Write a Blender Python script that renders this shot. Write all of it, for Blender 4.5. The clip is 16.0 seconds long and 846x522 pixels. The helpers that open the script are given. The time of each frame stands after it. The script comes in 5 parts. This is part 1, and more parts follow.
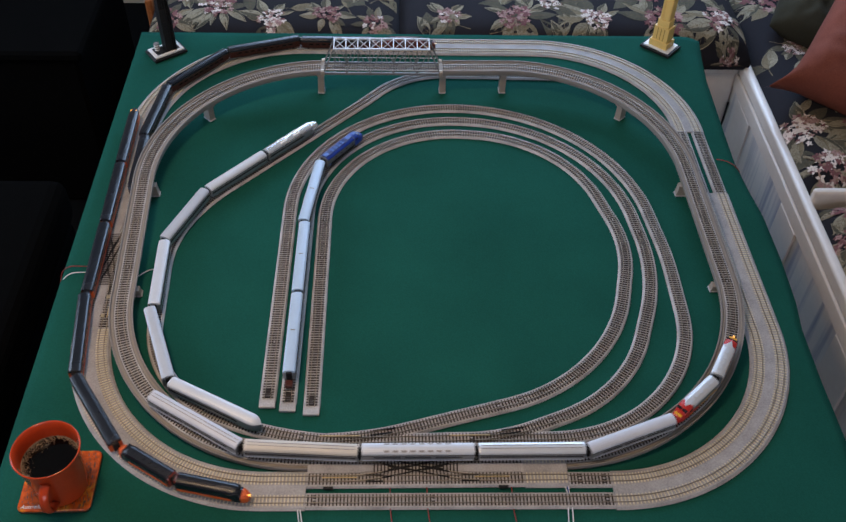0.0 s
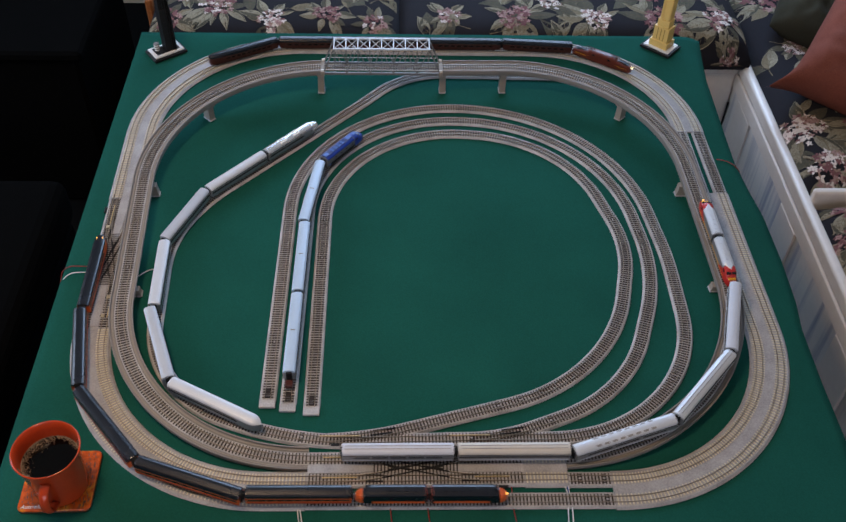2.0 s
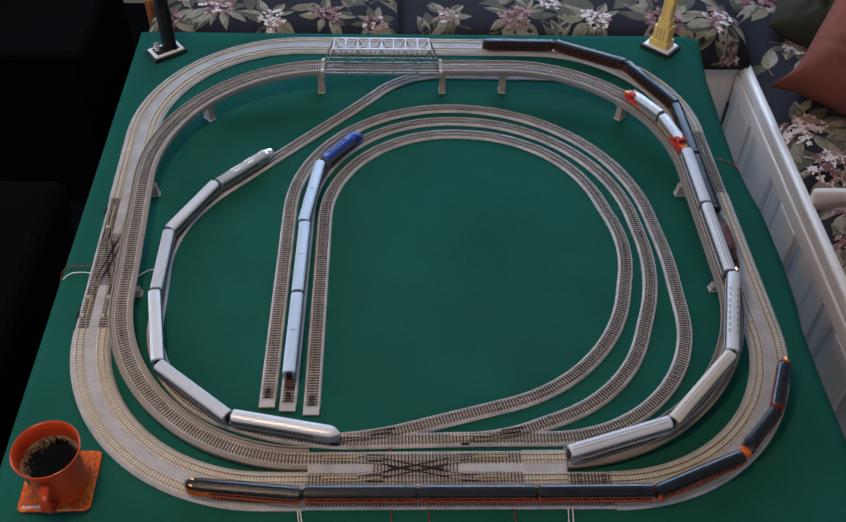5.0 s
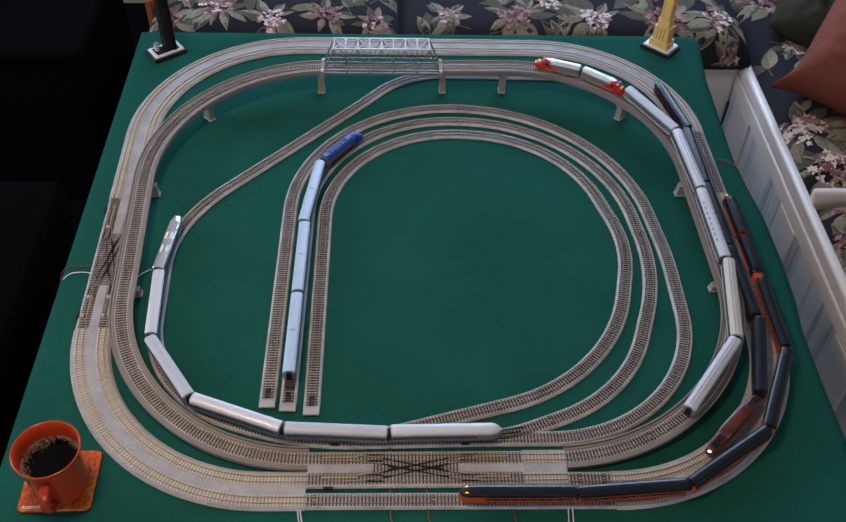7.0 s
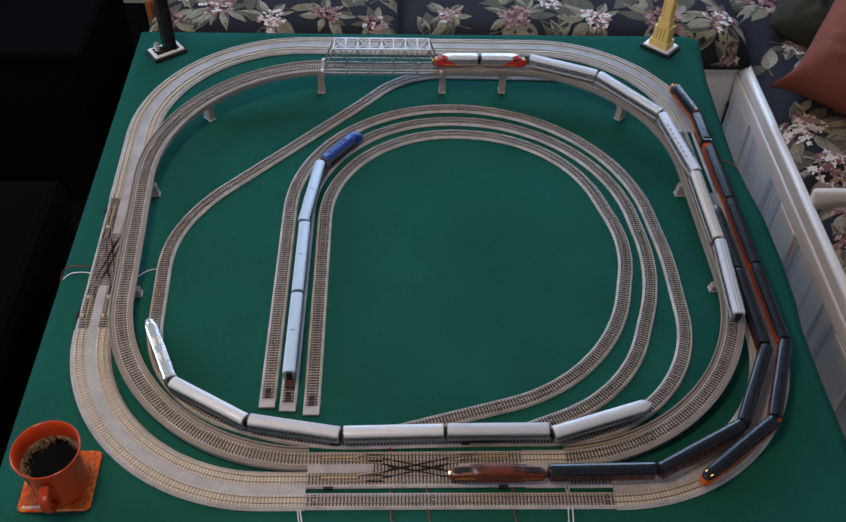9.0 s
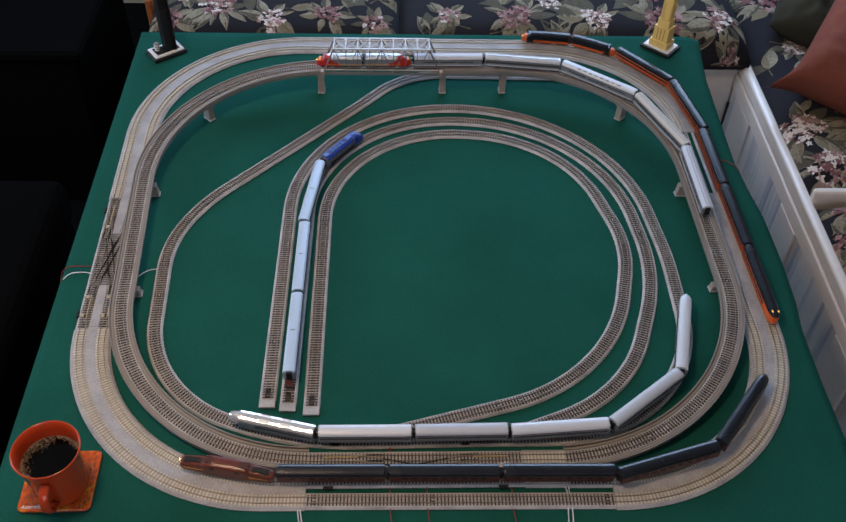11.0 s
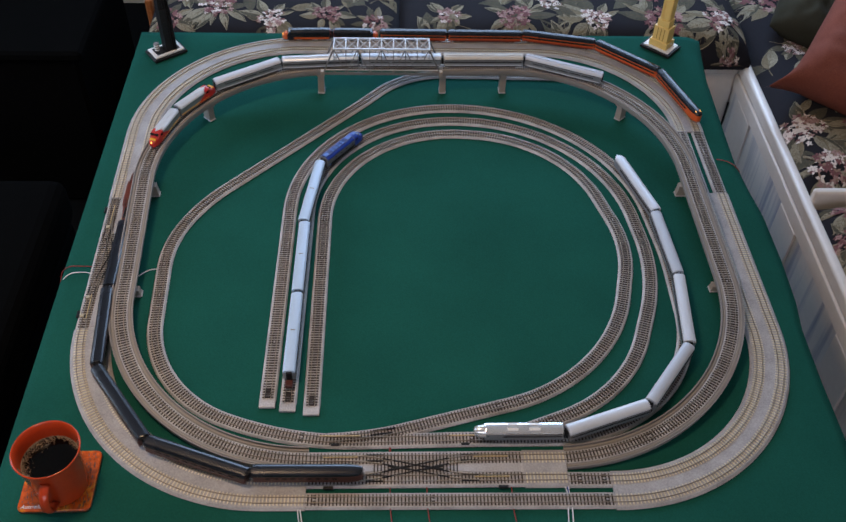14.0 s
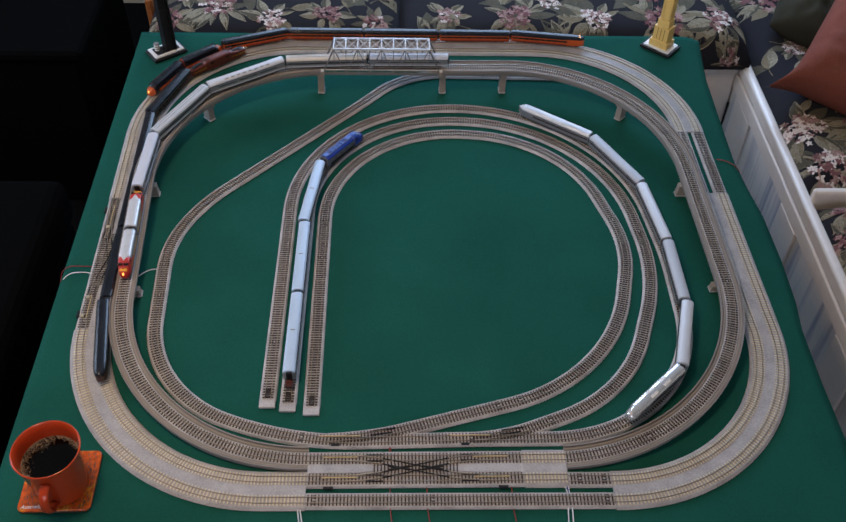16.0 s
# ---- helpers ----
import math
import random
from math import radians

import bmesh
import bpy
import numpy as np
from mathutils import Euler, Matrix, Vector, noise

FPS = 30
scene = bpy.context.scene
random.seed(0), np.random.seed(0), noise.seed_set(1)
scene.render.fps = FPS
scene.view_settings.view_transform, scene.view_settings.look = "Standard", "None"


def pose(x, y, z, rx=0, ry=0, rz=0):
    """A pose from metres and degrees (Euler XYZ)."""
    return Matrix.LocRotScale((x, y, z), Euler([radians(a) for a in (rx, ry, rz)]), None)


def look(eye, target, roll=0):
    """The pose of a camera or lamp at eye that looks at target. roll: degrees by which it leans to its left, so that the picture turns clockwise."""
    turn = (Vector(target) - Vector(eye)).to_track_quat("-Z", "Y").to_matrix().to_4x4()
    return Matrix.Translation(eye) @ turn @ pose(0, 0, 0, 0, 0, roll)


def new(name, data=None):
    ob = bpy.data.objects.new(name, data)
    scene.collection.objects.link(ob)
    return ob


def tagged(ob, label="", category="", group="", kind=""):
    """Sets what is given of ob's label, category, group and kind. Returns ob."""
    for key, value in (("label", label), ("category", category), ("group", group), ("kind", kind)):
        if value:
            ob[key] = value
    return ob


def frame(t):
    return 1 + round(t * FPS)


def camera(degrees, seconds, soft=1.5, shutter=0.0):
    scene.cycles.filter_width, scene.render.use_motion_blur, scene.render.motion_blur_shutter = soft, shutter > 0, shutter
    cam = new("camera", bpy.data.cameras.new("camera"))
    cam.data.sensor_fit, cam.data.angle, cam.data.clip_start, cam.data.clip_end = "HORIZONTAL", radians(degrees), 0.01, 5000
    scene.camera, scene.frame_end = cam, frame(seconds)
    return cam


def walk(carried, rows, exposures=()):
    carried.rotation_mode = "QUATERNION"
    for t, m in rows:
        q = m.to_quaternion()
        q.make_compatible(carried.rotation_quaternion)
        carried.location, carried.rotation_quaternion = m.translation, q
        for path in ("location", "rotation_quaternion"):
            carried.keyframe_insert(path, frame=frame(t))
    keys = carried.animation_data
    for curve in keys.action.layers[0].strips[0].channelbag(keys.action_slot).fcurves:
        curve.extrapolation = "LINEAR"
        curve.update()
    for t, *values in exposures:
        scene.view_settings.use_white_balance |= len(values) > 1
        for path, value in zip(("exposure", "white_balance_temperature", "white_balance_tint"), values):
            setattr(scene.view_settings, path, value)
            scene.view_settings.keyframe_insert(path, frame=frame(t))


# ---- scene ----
cam = camera(48.39, 16.0, soft=1.5, shutter=0.6)
EYE = pose(0.1805, -0.6617, 1.1849, 43.499, -1.436, -1.368)
walk(cam, [(0.0, EYE), (16.0, EYE)], exposures=[(0.0, 0.18), (16.0, 0.18)])

# ---- light ----
world = bpy.data.worlds.new("room_light")
scene.world = world
world.use_nodes = True
wn = world.node_tree.nodes
sky = wn.new("ShaderNodeTexSky")
sky.sky_type, sky.sun_disc = "NISHITA", False
sky.sun_elevation, sky.sun_rotation = radians(35), radians(-60)
world.node_tree.links.new(sky.outputs[0], wn["Background"].inputs[0])
wn["Background"].inputs[1].default_value = 0.08


def area_lamp(name, eye, target, sx, sy, watts, colour):
    d = bpy.data.lights.new(name, "AREA")
    d.shape, d.size, d.size_y, d.energy, d.color = "RECTANGLE", sx, sy, watts, colour
    ob = new(name, d)
    ob.matrix_world = look(eye, target)
    return ob


# daylight through the window on the side wall and the back wall, a warm ceiling lamp
area_lamp("side_window_daylight", (-2.13, 0.95, 0.85), (0.3, 0.6, 0.0), 1.3, 0.9, 25, (0.58, 0.74, 1.0))
area_lamp("back_window_daylight", (0.6, 2.42, 0.95), (0.4, 0.4, 0.0), 2.0, 0.8, 33, (0.49, 0.68, 1.0))
# unseen fill from the camera side, added to brighten the table
area_lamp("front_fill_light", (0.1, -2.22, 0.95), (0.3, 0.3, 0.0), 2.2, 0.8, 13, (0.90, 0.86, 1.0))
area_lamp("ceiling_lamp_glow", (-0.34, 0.12, 1.60), (-0.05, 0.2, 0.0), 0.24, 0.24, 11.5, (1.0, 0.70, 0.46))


# ---- materials ----
def mat(name, colour, rough=0.6, metal=0.0, grain=900.0, vary=0.12, bump=0.15, stain=25.0, per=0.0, spec=0.5, depth=0.0004):
    m = bpy.data.materials.new(name)
    m.use_nodes = True
    nt = m.node_tree
    N, L = nt.nodes, nt.links
    b = N["Principled BSDF"]
    tc = N.new("ShaderNodeTexCoord")
    fine, wide = N.new("ShaderNodeTexNoise"), N.new("ShaderNodeTexNoise")
    fine.inputs["Scale"].default_value, wide.inputs["Scale"].default_value = grain, stain
    fine.inputs["Detail"].default_value, wide.inputs["Detail"].default_value = 3, 4
    for n in (fine, wide):
        L.new(tc.outputs["Object"], n.inputs["Vector"])
    mix = N.new("ShaderNodeMath")
    mix.operation = "ADD"
    L.new(fine.outputs["Fac"], mix.inputs[0])
    L.new(wide.outputs["Fac"], mix.inputs[1])
    rng = N.new("ShaderNodeMapRange")
    rng.inputs["From Min"].default_value, rng.inputs["From Max"].default_value = 0.6, 1.4
    rng.inputs["To Min"].default_value, rng.inputs["To Max"].default_value = 1 - vary, 1 + vary
    L.new(mix.outputs[0], rng.inputs["Value"])
    out = rng.outputs[0]
    if per:
        info = N.new("ShaderNodeObjectInfo")
        r2 = N.new("ShaderNodeMapRange")
        r2.inputs["To Min"].default_value, r2.inputs["To Max"].default_value = 1 - per, 1 + per
        L.new(info.outputs["Random"], r2.inputs["Value"])
        mu = N.new("ShaderNodeMath")
        mu.operation = "MULTIPLY"
        L.new(out, mu.inputs[0])
        L.new(r2.outputs[0], mu.inputs[1])
        out = mu.outputs[0]
    sc = N.new("ShaderNodeVectorMath")
    sc.operation = "SCALE"
    sc.inputs[0].default_value = colour
    L.new(out, sc.inputs["Scale"])
    L.new(sc.outputs[0], b.inputs["Base Color"])
    b.inputs["Metallic"].default_value, b.inputs["Specular IOR Level"].default_value = metal, spec
    rr = N.new("ShaderNodeMapRange")
    rr.inputs["To Min"].default_value, rr.inputs["To Max"].default_value = max(0.03, rough - 0.08), min(1, rough + 0.08)
    L.new(wide.outputs["Fac"], rr.inputs["Value"])
    L.new(rr.outputs[0], b.inputs["Roughness"])
    if bump:
        bp = N.new("ShaderNodeBump")
        bp.inputs["Strength"].default_value, bp.inputs["Distance"].default_value = bump, depth
        L.new(fine.outputs["Fac"], bp.inputs["Height"])
        L.new(bp.outputs[0], b.inputs["Normal"])
    return m


def glow(name, colour, strength):
    m = mat(name, colour, 0.4)
    b = m.node_tree.nodes["Principled BSDF"]
    b.inputs["Emission Color"].default_value = (*colour, 1)
    b.inputs["Emission Strength"].default_value = strength
    return m


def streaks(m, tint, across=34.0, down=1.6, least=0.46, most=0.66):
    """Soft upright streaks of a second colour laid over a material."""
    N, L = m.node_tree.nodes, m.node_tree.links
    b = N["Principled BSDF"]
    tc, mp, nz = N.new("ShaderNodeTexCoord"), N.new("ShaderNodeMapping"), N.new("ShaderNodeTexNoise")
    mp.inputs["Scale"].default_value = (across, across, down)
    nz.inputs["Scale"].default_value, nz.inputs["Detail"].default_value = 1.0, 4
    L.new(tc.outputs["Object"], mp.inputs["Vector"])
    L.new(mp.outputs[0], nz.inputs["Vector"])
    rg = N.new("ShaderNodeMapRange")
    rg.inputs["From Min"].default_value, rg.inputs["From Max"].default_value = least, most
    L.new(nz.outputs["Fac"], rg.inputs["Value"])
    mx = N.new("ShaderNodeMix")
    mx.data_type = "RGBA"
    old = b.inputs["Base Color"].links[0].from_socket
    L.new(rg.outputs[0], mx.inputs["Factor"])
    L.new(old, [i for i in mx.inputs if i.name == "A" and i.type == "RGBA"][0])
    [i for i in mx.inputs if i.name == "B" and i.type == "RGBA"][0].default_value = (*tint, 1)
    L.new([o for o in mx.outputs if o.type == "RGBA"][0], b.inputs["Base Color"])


GREEN = mat("green_felt", (0.0102, 0.0795, 0.0605), 1.0, grain=420, vary=0.20, bump=0.7, stain=7, spec=0.04)
CONCRETE = mat("light_concrete_ballast", (0.355, 0.35, 0.36), 0.85, grain=420, vary=0.30, bump=0.4, stain=30)
CREAM = mat("cream_concrete_sleeper", (0.60, 0.55, 0.43), 0.5, vary=0.14, per=0.10)
BALLAST = mat("grey_ballast", (0.40, 0.395, 0.405), 0.85, grain=520, vary=0.42, bump=0.6, stain=30)
BROWN_TIE = mat("dark_brown_sleeper", (0.026, 0.017, 0.014), 0.6, vary=0.25, per=0.2)
RAIL = mat("nickel_silver_rail", (0.42, 0.37, 0.31), 0.48, 1.0, vary=0.1, bump=0.0)
BRASS = mat("brass_point_blade", (0.72, 0.56, 0.32), 0.4, 0.6, vary=0.1, bump=0.0)
DECK = mat("taupe_viaduct_plastic", (0.225, 0.205, 0.19), 0.6, vary=0.10, stain=20)
STONE = mat("grey_pier_plastic", (0.27, 0.235, 0.20), 0.6, vary=0.12)
# truss top paler than its sides: light from above put into the colours
TRUSS = mat("shaded_silver_truss", (0.19, 0.19, 0.19), 0.45, 0.3, vary=0.06, bump=0.0)
TRUSS_TOP = mat("lit_truss_top", (0.55, 0.57, 0.60), 0.45, 0.2, vary=0.06, bump=0.0)
GREY_BAND = mat("grey_drum_band", (0.18, 0.17, 0.17), 0.5)
KNOB = mat("ivory_lever_knob", (0.42, 0.38, 0.28), 0.4, vary=0.1)
BLACK = mat("black_plastic", (0.008, 0.008, 0.009), 0.5, vary=0.2, spec=0.3)
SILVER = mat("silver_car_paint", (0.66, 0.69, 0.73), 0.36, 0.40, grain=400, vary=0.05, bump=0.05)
# sides darker than the silver roofs: their dim reflections put into the colour
SILVER_SIDE = mat("shaded_silver_side", (0.31, 0.33, 0.36), 0.32, 0.65, grain=400, vary=0.07)
WHITE_CAR = mat("pale_silver_paint", (0.58, 0.61, 0.66), 0.42, 0.22, grain=400, vary=0.05)
CHROME = mat("bright_chrome_roof", (0.78, 0.80, 0.83), 0.22, 0.75, grain=300, vary=0.05, bump=0.03)
GREY_ROOF = mat("pale_grey_roof", (0.45, 0.48, 0.53), 0.5, 0.2, grain=400, vary=0.06)
UNDER = mat("dark_underframe", (0.035, 0.032, 0.03), 0.6, vary=0.3)
WINDOW = mat("dark_car_window", (0.012, 0.013, 0.016), 0.12, vary=0.1, bump=0)
GLASS_GREY = mat("grey_tinted_window", (0.07, 0.07, 0.075), 0.2, vary=0.2, bump=0)
RED = mat("warbonnet_red", (0.46, 0.022, 0.018), 0.35, vary=0.06)
YELLOW = mat("yellow_stripe", (0.80, 0.42, 0.03), 0.4, vary=0.05)
ORANGE = mat("orange_car_paint", (0.62, 0.105, 0.018), 0.4, vary=0.08)
DRED = mat("deep_red_band", (0.30, 0.035, 0.015), 0.4, vary=0.08)
ROOF_BLACK = mat("gloss_black_roof", (0.006, 0.008, 0.014), 0.26, vary=0.2, bump=0.04, spec=0.5)
TUSCAN = mat("tuscan_red", (0.115, 0.024, 0.014), 0.3, vary=0.12)
TUSCAN_SIDE = mat("tuscan_red_side", (0.060, 0.016, 0.012), 0.35, vary=0.15)
BLACK_BAND = mat("black_window_band", (0.02, 0.017, 0.016), 0.35, vary=0.2)
BLUE_ROOF = mat("pale_blue_silver_roof", (0.47, 0.60, 0.76), 0.4, 0.2, grain=400, vary=0.06)
LILAC_ROOF = mat("lilac_grey_roof", (0.54, 0.57, 0.64), 0.5, 0.1, grain=400, vary=0.06)
CREAM_ROOF = mat("cream_grey_roof", (0.56, 0.53, 0.48), 0.5, 0.1, grain=400, vary=0.06)
RIB_GREY = mat("grey_roof_rib", (0.28, 0.27, 0.27), 0.5, vary=0.1)
BLUE = mat("bright_blue_loco", (0.010, 0.045, 0.36), 0.35, vary=0.08)
BLUE_DARK = mat("navy_blue_roof", (0.008, 0.024, 0.16), 0.4, vary=0.15)
SIDE_GREY = mat("grey_loco_side", (0.16, 0.17, 0.19), 0.4, 0.3, vary=0.15)
BLUE_GREY = mat("pale_blue_grille", (0.06, 0.14, 0.50), 0.4, vary=0.1)
LAMP = glow("headlamp", (1.0, 0.45, 0.08), 2.2)
LAMP_WARM = glow("white_headlamp", (1.0, 0.80, 0.45), 6.0)
STEEL = mat("blackened_wheel", (0.10, 0.09, 0.085), 0.35, 0.8)
TERRA = mat("terracotta_glaze", (0.43, 0.046, 0.012), 0.10, grain=200, vary=0.08, bump=0.03, stain=40)
COFFEE = mat("black_coffee", (0.0015, 0.001, 0.0008), 0.05, vary=0.1, bump=0, spec=0.14)
FOAM = mat("pale_coffee_foam", (0.24, 0.175, 0.12), 0.12, vary=0.3)
CORK = mat("orange_tile_coaster", (0.48, 0.085, 0.013), 0.16, grain=160, vary=0.6, bump=0.2, stain=180)
COASTER_MARK = mat("brown_coaster_speck", (0.10, 0.035, 0.015), 0.4)
WHITE = mat("white_gloss_panel", (0.80, 0.75, 0.70), 0.22, grain=60, vary=0.05, bump=0.02, stain=4)
WHITE_FACE = mat("reflection_streaked_lacquer", (0.80, 0.78, 0.75), 0.14, grain=60, vary=0.05, bump=0.02, stain=4)
WHITE_PLASTIC = mat("white_plastic", (0.75, 0.75, 0.74), 0.4, vary=0.05)
TAN = mat("sand_yellow_plastic", (0.72, 0.50, 0.16), 0.4, vary=0.05, bump=0.03)
SLOT = mat("ochre_shadow_slot", (0.34, 0.20, 0.05), 0.5)
NAVY = mat("charcoal_navy_fabric", (0.017, 0.016, 0.020), 0.95, grain=1500, vary=0.25, bump=0.4, stain=12, spec=0.2)
LEAF = mat("sage_leaf_print", (0.27, 0.235, 0.165), 0.95, grain=260, vary=0.40, bump=0.2, stain=30, spec=0.2)
LEAF_DARK = mat("shaded_leaf_print", (0.085, 0.078, 0.056), 0.95, grain=260, vary=0.40, bump=0.2, stain=30, spec=0.2)
LEAF_TAN = mat("tan_leaf_print", (0.20, 0.16, 0.10), 0.95, grain=260, vary=0.35, bump=0.2, stain=30, spec=0.2)
LEAF_VEIN = mat("leaf_vein_print", (0.13, 0.105, 0.065), 0.95, grain=300, vary=0.2, spec=0.2)
PETAL_WHITE = mat("cream_petal_print", (0.72, 0.63, 0.57), 0.95, grain=300, vary=0.2, stain=40, spec=0.2)
PETAL_PINK = mat("dusty_pink_petal_print", (0.38, 0.235, 0.215), 0.95, grain=300, vary=0.3, stain=40, spec=0.2)
PETAL_TAN = mat("tan_petal_print", (0.30, 0.20, 0.15), 0.95, grain=300, vary=0.3, stain=40, spec=0.2)
PETAL_MAUVE = mat("mauve_petal_print", (0.19, 0.082, 0.085), 0.95, grain=300, vary=0.3, stain=40, spec=0.2)
SALMON = mat("salmon_pillow_fabric", (0.178, 0.053, 0.035), 0.95, grain=380, vary=0.34, bump=0.6, stain=9, spec=0.2)
OLIVE = mat("olive_pillow_fabric", (0.030, 0.027, 0.016), 0.95, grain=500, vary=0.3, bump=0.5, stain=12, spec=0.2)
WOOD = mat("dark_varnished_wood", (0.30, 0.10, 0.03), 0.4, grain=120, vary=0.3)
# floor colour near black: the dark of the room's left side is painted in
SHADOW_CARPET = mat("darkened_floor", (0.002, 0.002, 0.002), 1.0, grain=500, vary=0.3, spec=0.1)
# near-black furniture colour that paints in the darkness left of the table
SHADE_BLACK = mat("shade_black", (0.0025, 0.0025, 0.0025), 0.95, vary=0.2, spec=0.02)
PLASTER = mat("cream_wall", (0.55, 0.50, 0.42), 0.8, grain=80, vary=0.05)
BOARD = mat("plywood_board", (0.10, 0.07, 0.045), 0.7, grain=100, vary=0.2)
WIRE_RED = mat("red_wire", (0.22, 0.014, 0.012), 0.4)
# upright bluish streaks: the bench front's reflections put into its colour
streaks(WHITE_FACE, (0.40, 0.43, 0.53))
streaks(CORK, (0.62, 0.27, 0.03), 60, 60, 0.57, 0.72)
WIRE_WHITE = mat("white_wire", (0.62, 0.62, 0.64), 0.4)
WIRE_BLUE = mat("blue_wire", (0.03, 0.06, 0.45), 0.4)


# ---- mesh helpers ----
def part(name, bm, material, parent=None, label="", smooth=False, at=None):
    me = bpy.data.meshes.new(name)
    if smooth:
        for f in bm.faces:
            f.smooth = True
    bm.to_mesh(me)
    bm.free()
    me.materials.append(material)
    ob = new(name, me)
    if parent is not None:
        ob.parent = parent
    if at is not None:
        ob.matrix_basis = at
    if label:
        ob["label"] = label
    return ob


def share(name, ob, parent, m):
    o = new(name, ob.data)
    o.parent = parent
    o.matrix_basis = m
    return o


def thing(name, label, category, group="", kind="", at=None):
    ob = new(name)
    ob.empty_display_size = 0.02
    if at is not None:
        ob.matrix_basis = at
    return tagged(ob, label, category, group, kind)


def box(sx, sy, sz, x=0, y=0, z=0, bevel=0.0, seg=1, bm=None, rz=0.0):
    own = bmesh.new()
    bmesh.ops.create_cube(own, size=1, matrix=pose(x, y, z, 0, 0, rz) @ Matrix.Diagonal((sx, sy, sz, 1)))
    if bevel:
        bmesh.ops.bevel(own, geom=own.edges[:], offset=bevel, segments=seg, profile=0.5, affect="EDGES")
    return own if bm is None else add(bm, own)


def add(bm, other):
    me = bpy.data.meshes.new("tmp")
    other.to_mesh(me)
    other.free()
    bm.from_mesh(me)
    bpy.data.meshes.remove(me)
    return bm


def rod(a, b, r, n=8, bm=None, r2=None):
    a, b = Vector(a), Vector(b)
    own = bmesh.new()
    m = Matrix.Translation((a + b) / 2) @ (b - a).to_track_quat("Z", "Y").to_matrix().to_4x4()
    bmesh.ops.create_cone(own, cap_ends=True, segments=n, radius1=r, radius2=r if r2 is None else r2, depth=(b - a).length, matrix=m)
    return own if bm is None else add(bm, own)


def lathe(profile, n=40):
    bm = bmesh.new()
    rings = []
    for r, z in profile:
        if r < 1e-5:
            rings.append([bm.verts.new((0, 0, z))])
        else:
            rings.append([bm.verts.new((r * math.cos(k * math.tau / n), r * math.sin(k * math.tau / n), z)) for k in range(n)])
    for a, b in zip(rings, rings[1:]):
        for k in range(n):
            q = [a[k % len(a)], a[(k + 1) % len(a)], b[(k + 1) % len(b)], b[k % len(b)]]
            q = list(dict.fromkeys(q))
            if len(q) > 2:
                bm.faces.new(q)
    bmesh.ops.recalc_face_normals(bm, faces=bm.faces[:])
    return bm


def loft(sections, cap=True):
    """Skin over sections, each a list of the same number of points."""
    bm = bmesh.new()
    rows = [[bm.verts.new(q) for q in s] for s in sections]
    n = len(rows[0])
    for a, b in zip(rows, rows[1:]):
        for k in range(n):
            bm.faces.new((a[k], a[(k + 1) % n], b[(k + 1) % n], b[k]))
    if cap:
        bm.faces.new(rows[0])
        bm.faces.new(rows[-1])
    bmesh.ops.recalc_face_normals(bm, faces=bm.faces[:])
    return bm


# ---- track lines ----
def rounded(verts, radii, closed=False, step=0.006):
    v = [np.array(a, float) for a in verts]
    n, out = len(v), []
    for i in range(n):
        if not closed and i in (0, n - 1):
            out.append(v[i])
            continue
        a, b, c = v[i - 1], v[i], v[(i + 1) % n]
        u, w = (a - b) / np.linalg.norm(a - b), (c - b) / np.linalg.norm(c - b)
        th = math.pi - math.acos(max(-1, min(1, float(u @ w))))
        if th < 0.005:
            out.append(b)
            continue
        tl = radii[i] * math.tan(th / 2)
        cen = b + (u + w) / np.linalg.norm(u + w) * (radii[i] / math.cos(th / 2))
        s, e = b + u * tl - cen, b + w * tl - cen
        a0, a1 = math.atan2(s[1], s[0]), math.atan2(e[1], e[0])
        d = (a1 - a0 + math.pi) % math.tau - math.pi
        k = max(2, int(abs(d) * radii[i] / step))
        for j in range(k + 1):
            q = a0 + d * j / k
            out.append(cen + radii[i] * np.array([math.cos(q), math.sin(q)]))
    if closed:
        out.append(out[0])
    return np.array(out)


class Line:
    """A line on the table by its length, with the height of the rails' top."""

    def __init__(self, pts, closed=False, height=None):
        self.p, self.closed, self.height = pts, closed, height
        self.l = np.concatenate([[0], np.cumsum(np.linalg.norm(np.diff(pts, axis=0), axis=1))])
        self.total = self.l[-1]

    def xy(self, s):
        s = s % self.total if self.closed else s
        x, y = np.interp(s, self.l, self.p[:, 0]), np.interp(s, self.l, self.p[:, 1])
        if not self.closed and s < 0:
            d = (self.p[1] - self.p[0]) / np.linalg.norm(self.p[1] - self.p[0])
            x, y = self.p[0] + d * s
        return float(x), float(y)

    def at(self, s):
        x, y = self.xy(s)
        return Vector((x, y, self.height(s % self.total) if self.height else RAIL_Z))

    def near(self, x, y):
        s = np.linspace(0, self.total, 6000)
        d = (np.interp(s, self.l, self.p[:, 0]) - x) ** 2 + (np.interp(s, self.l, self.p[:, 1]) - y) ** 2
        return float(s[np.argmin(d)])

    def side(self, s):
        a, b = self.at(s - 0.002), self.at(s + 0.002)
        t = (b - a).normalized()
        return t, Vector((-t.y, t.x, 0)).normalized()


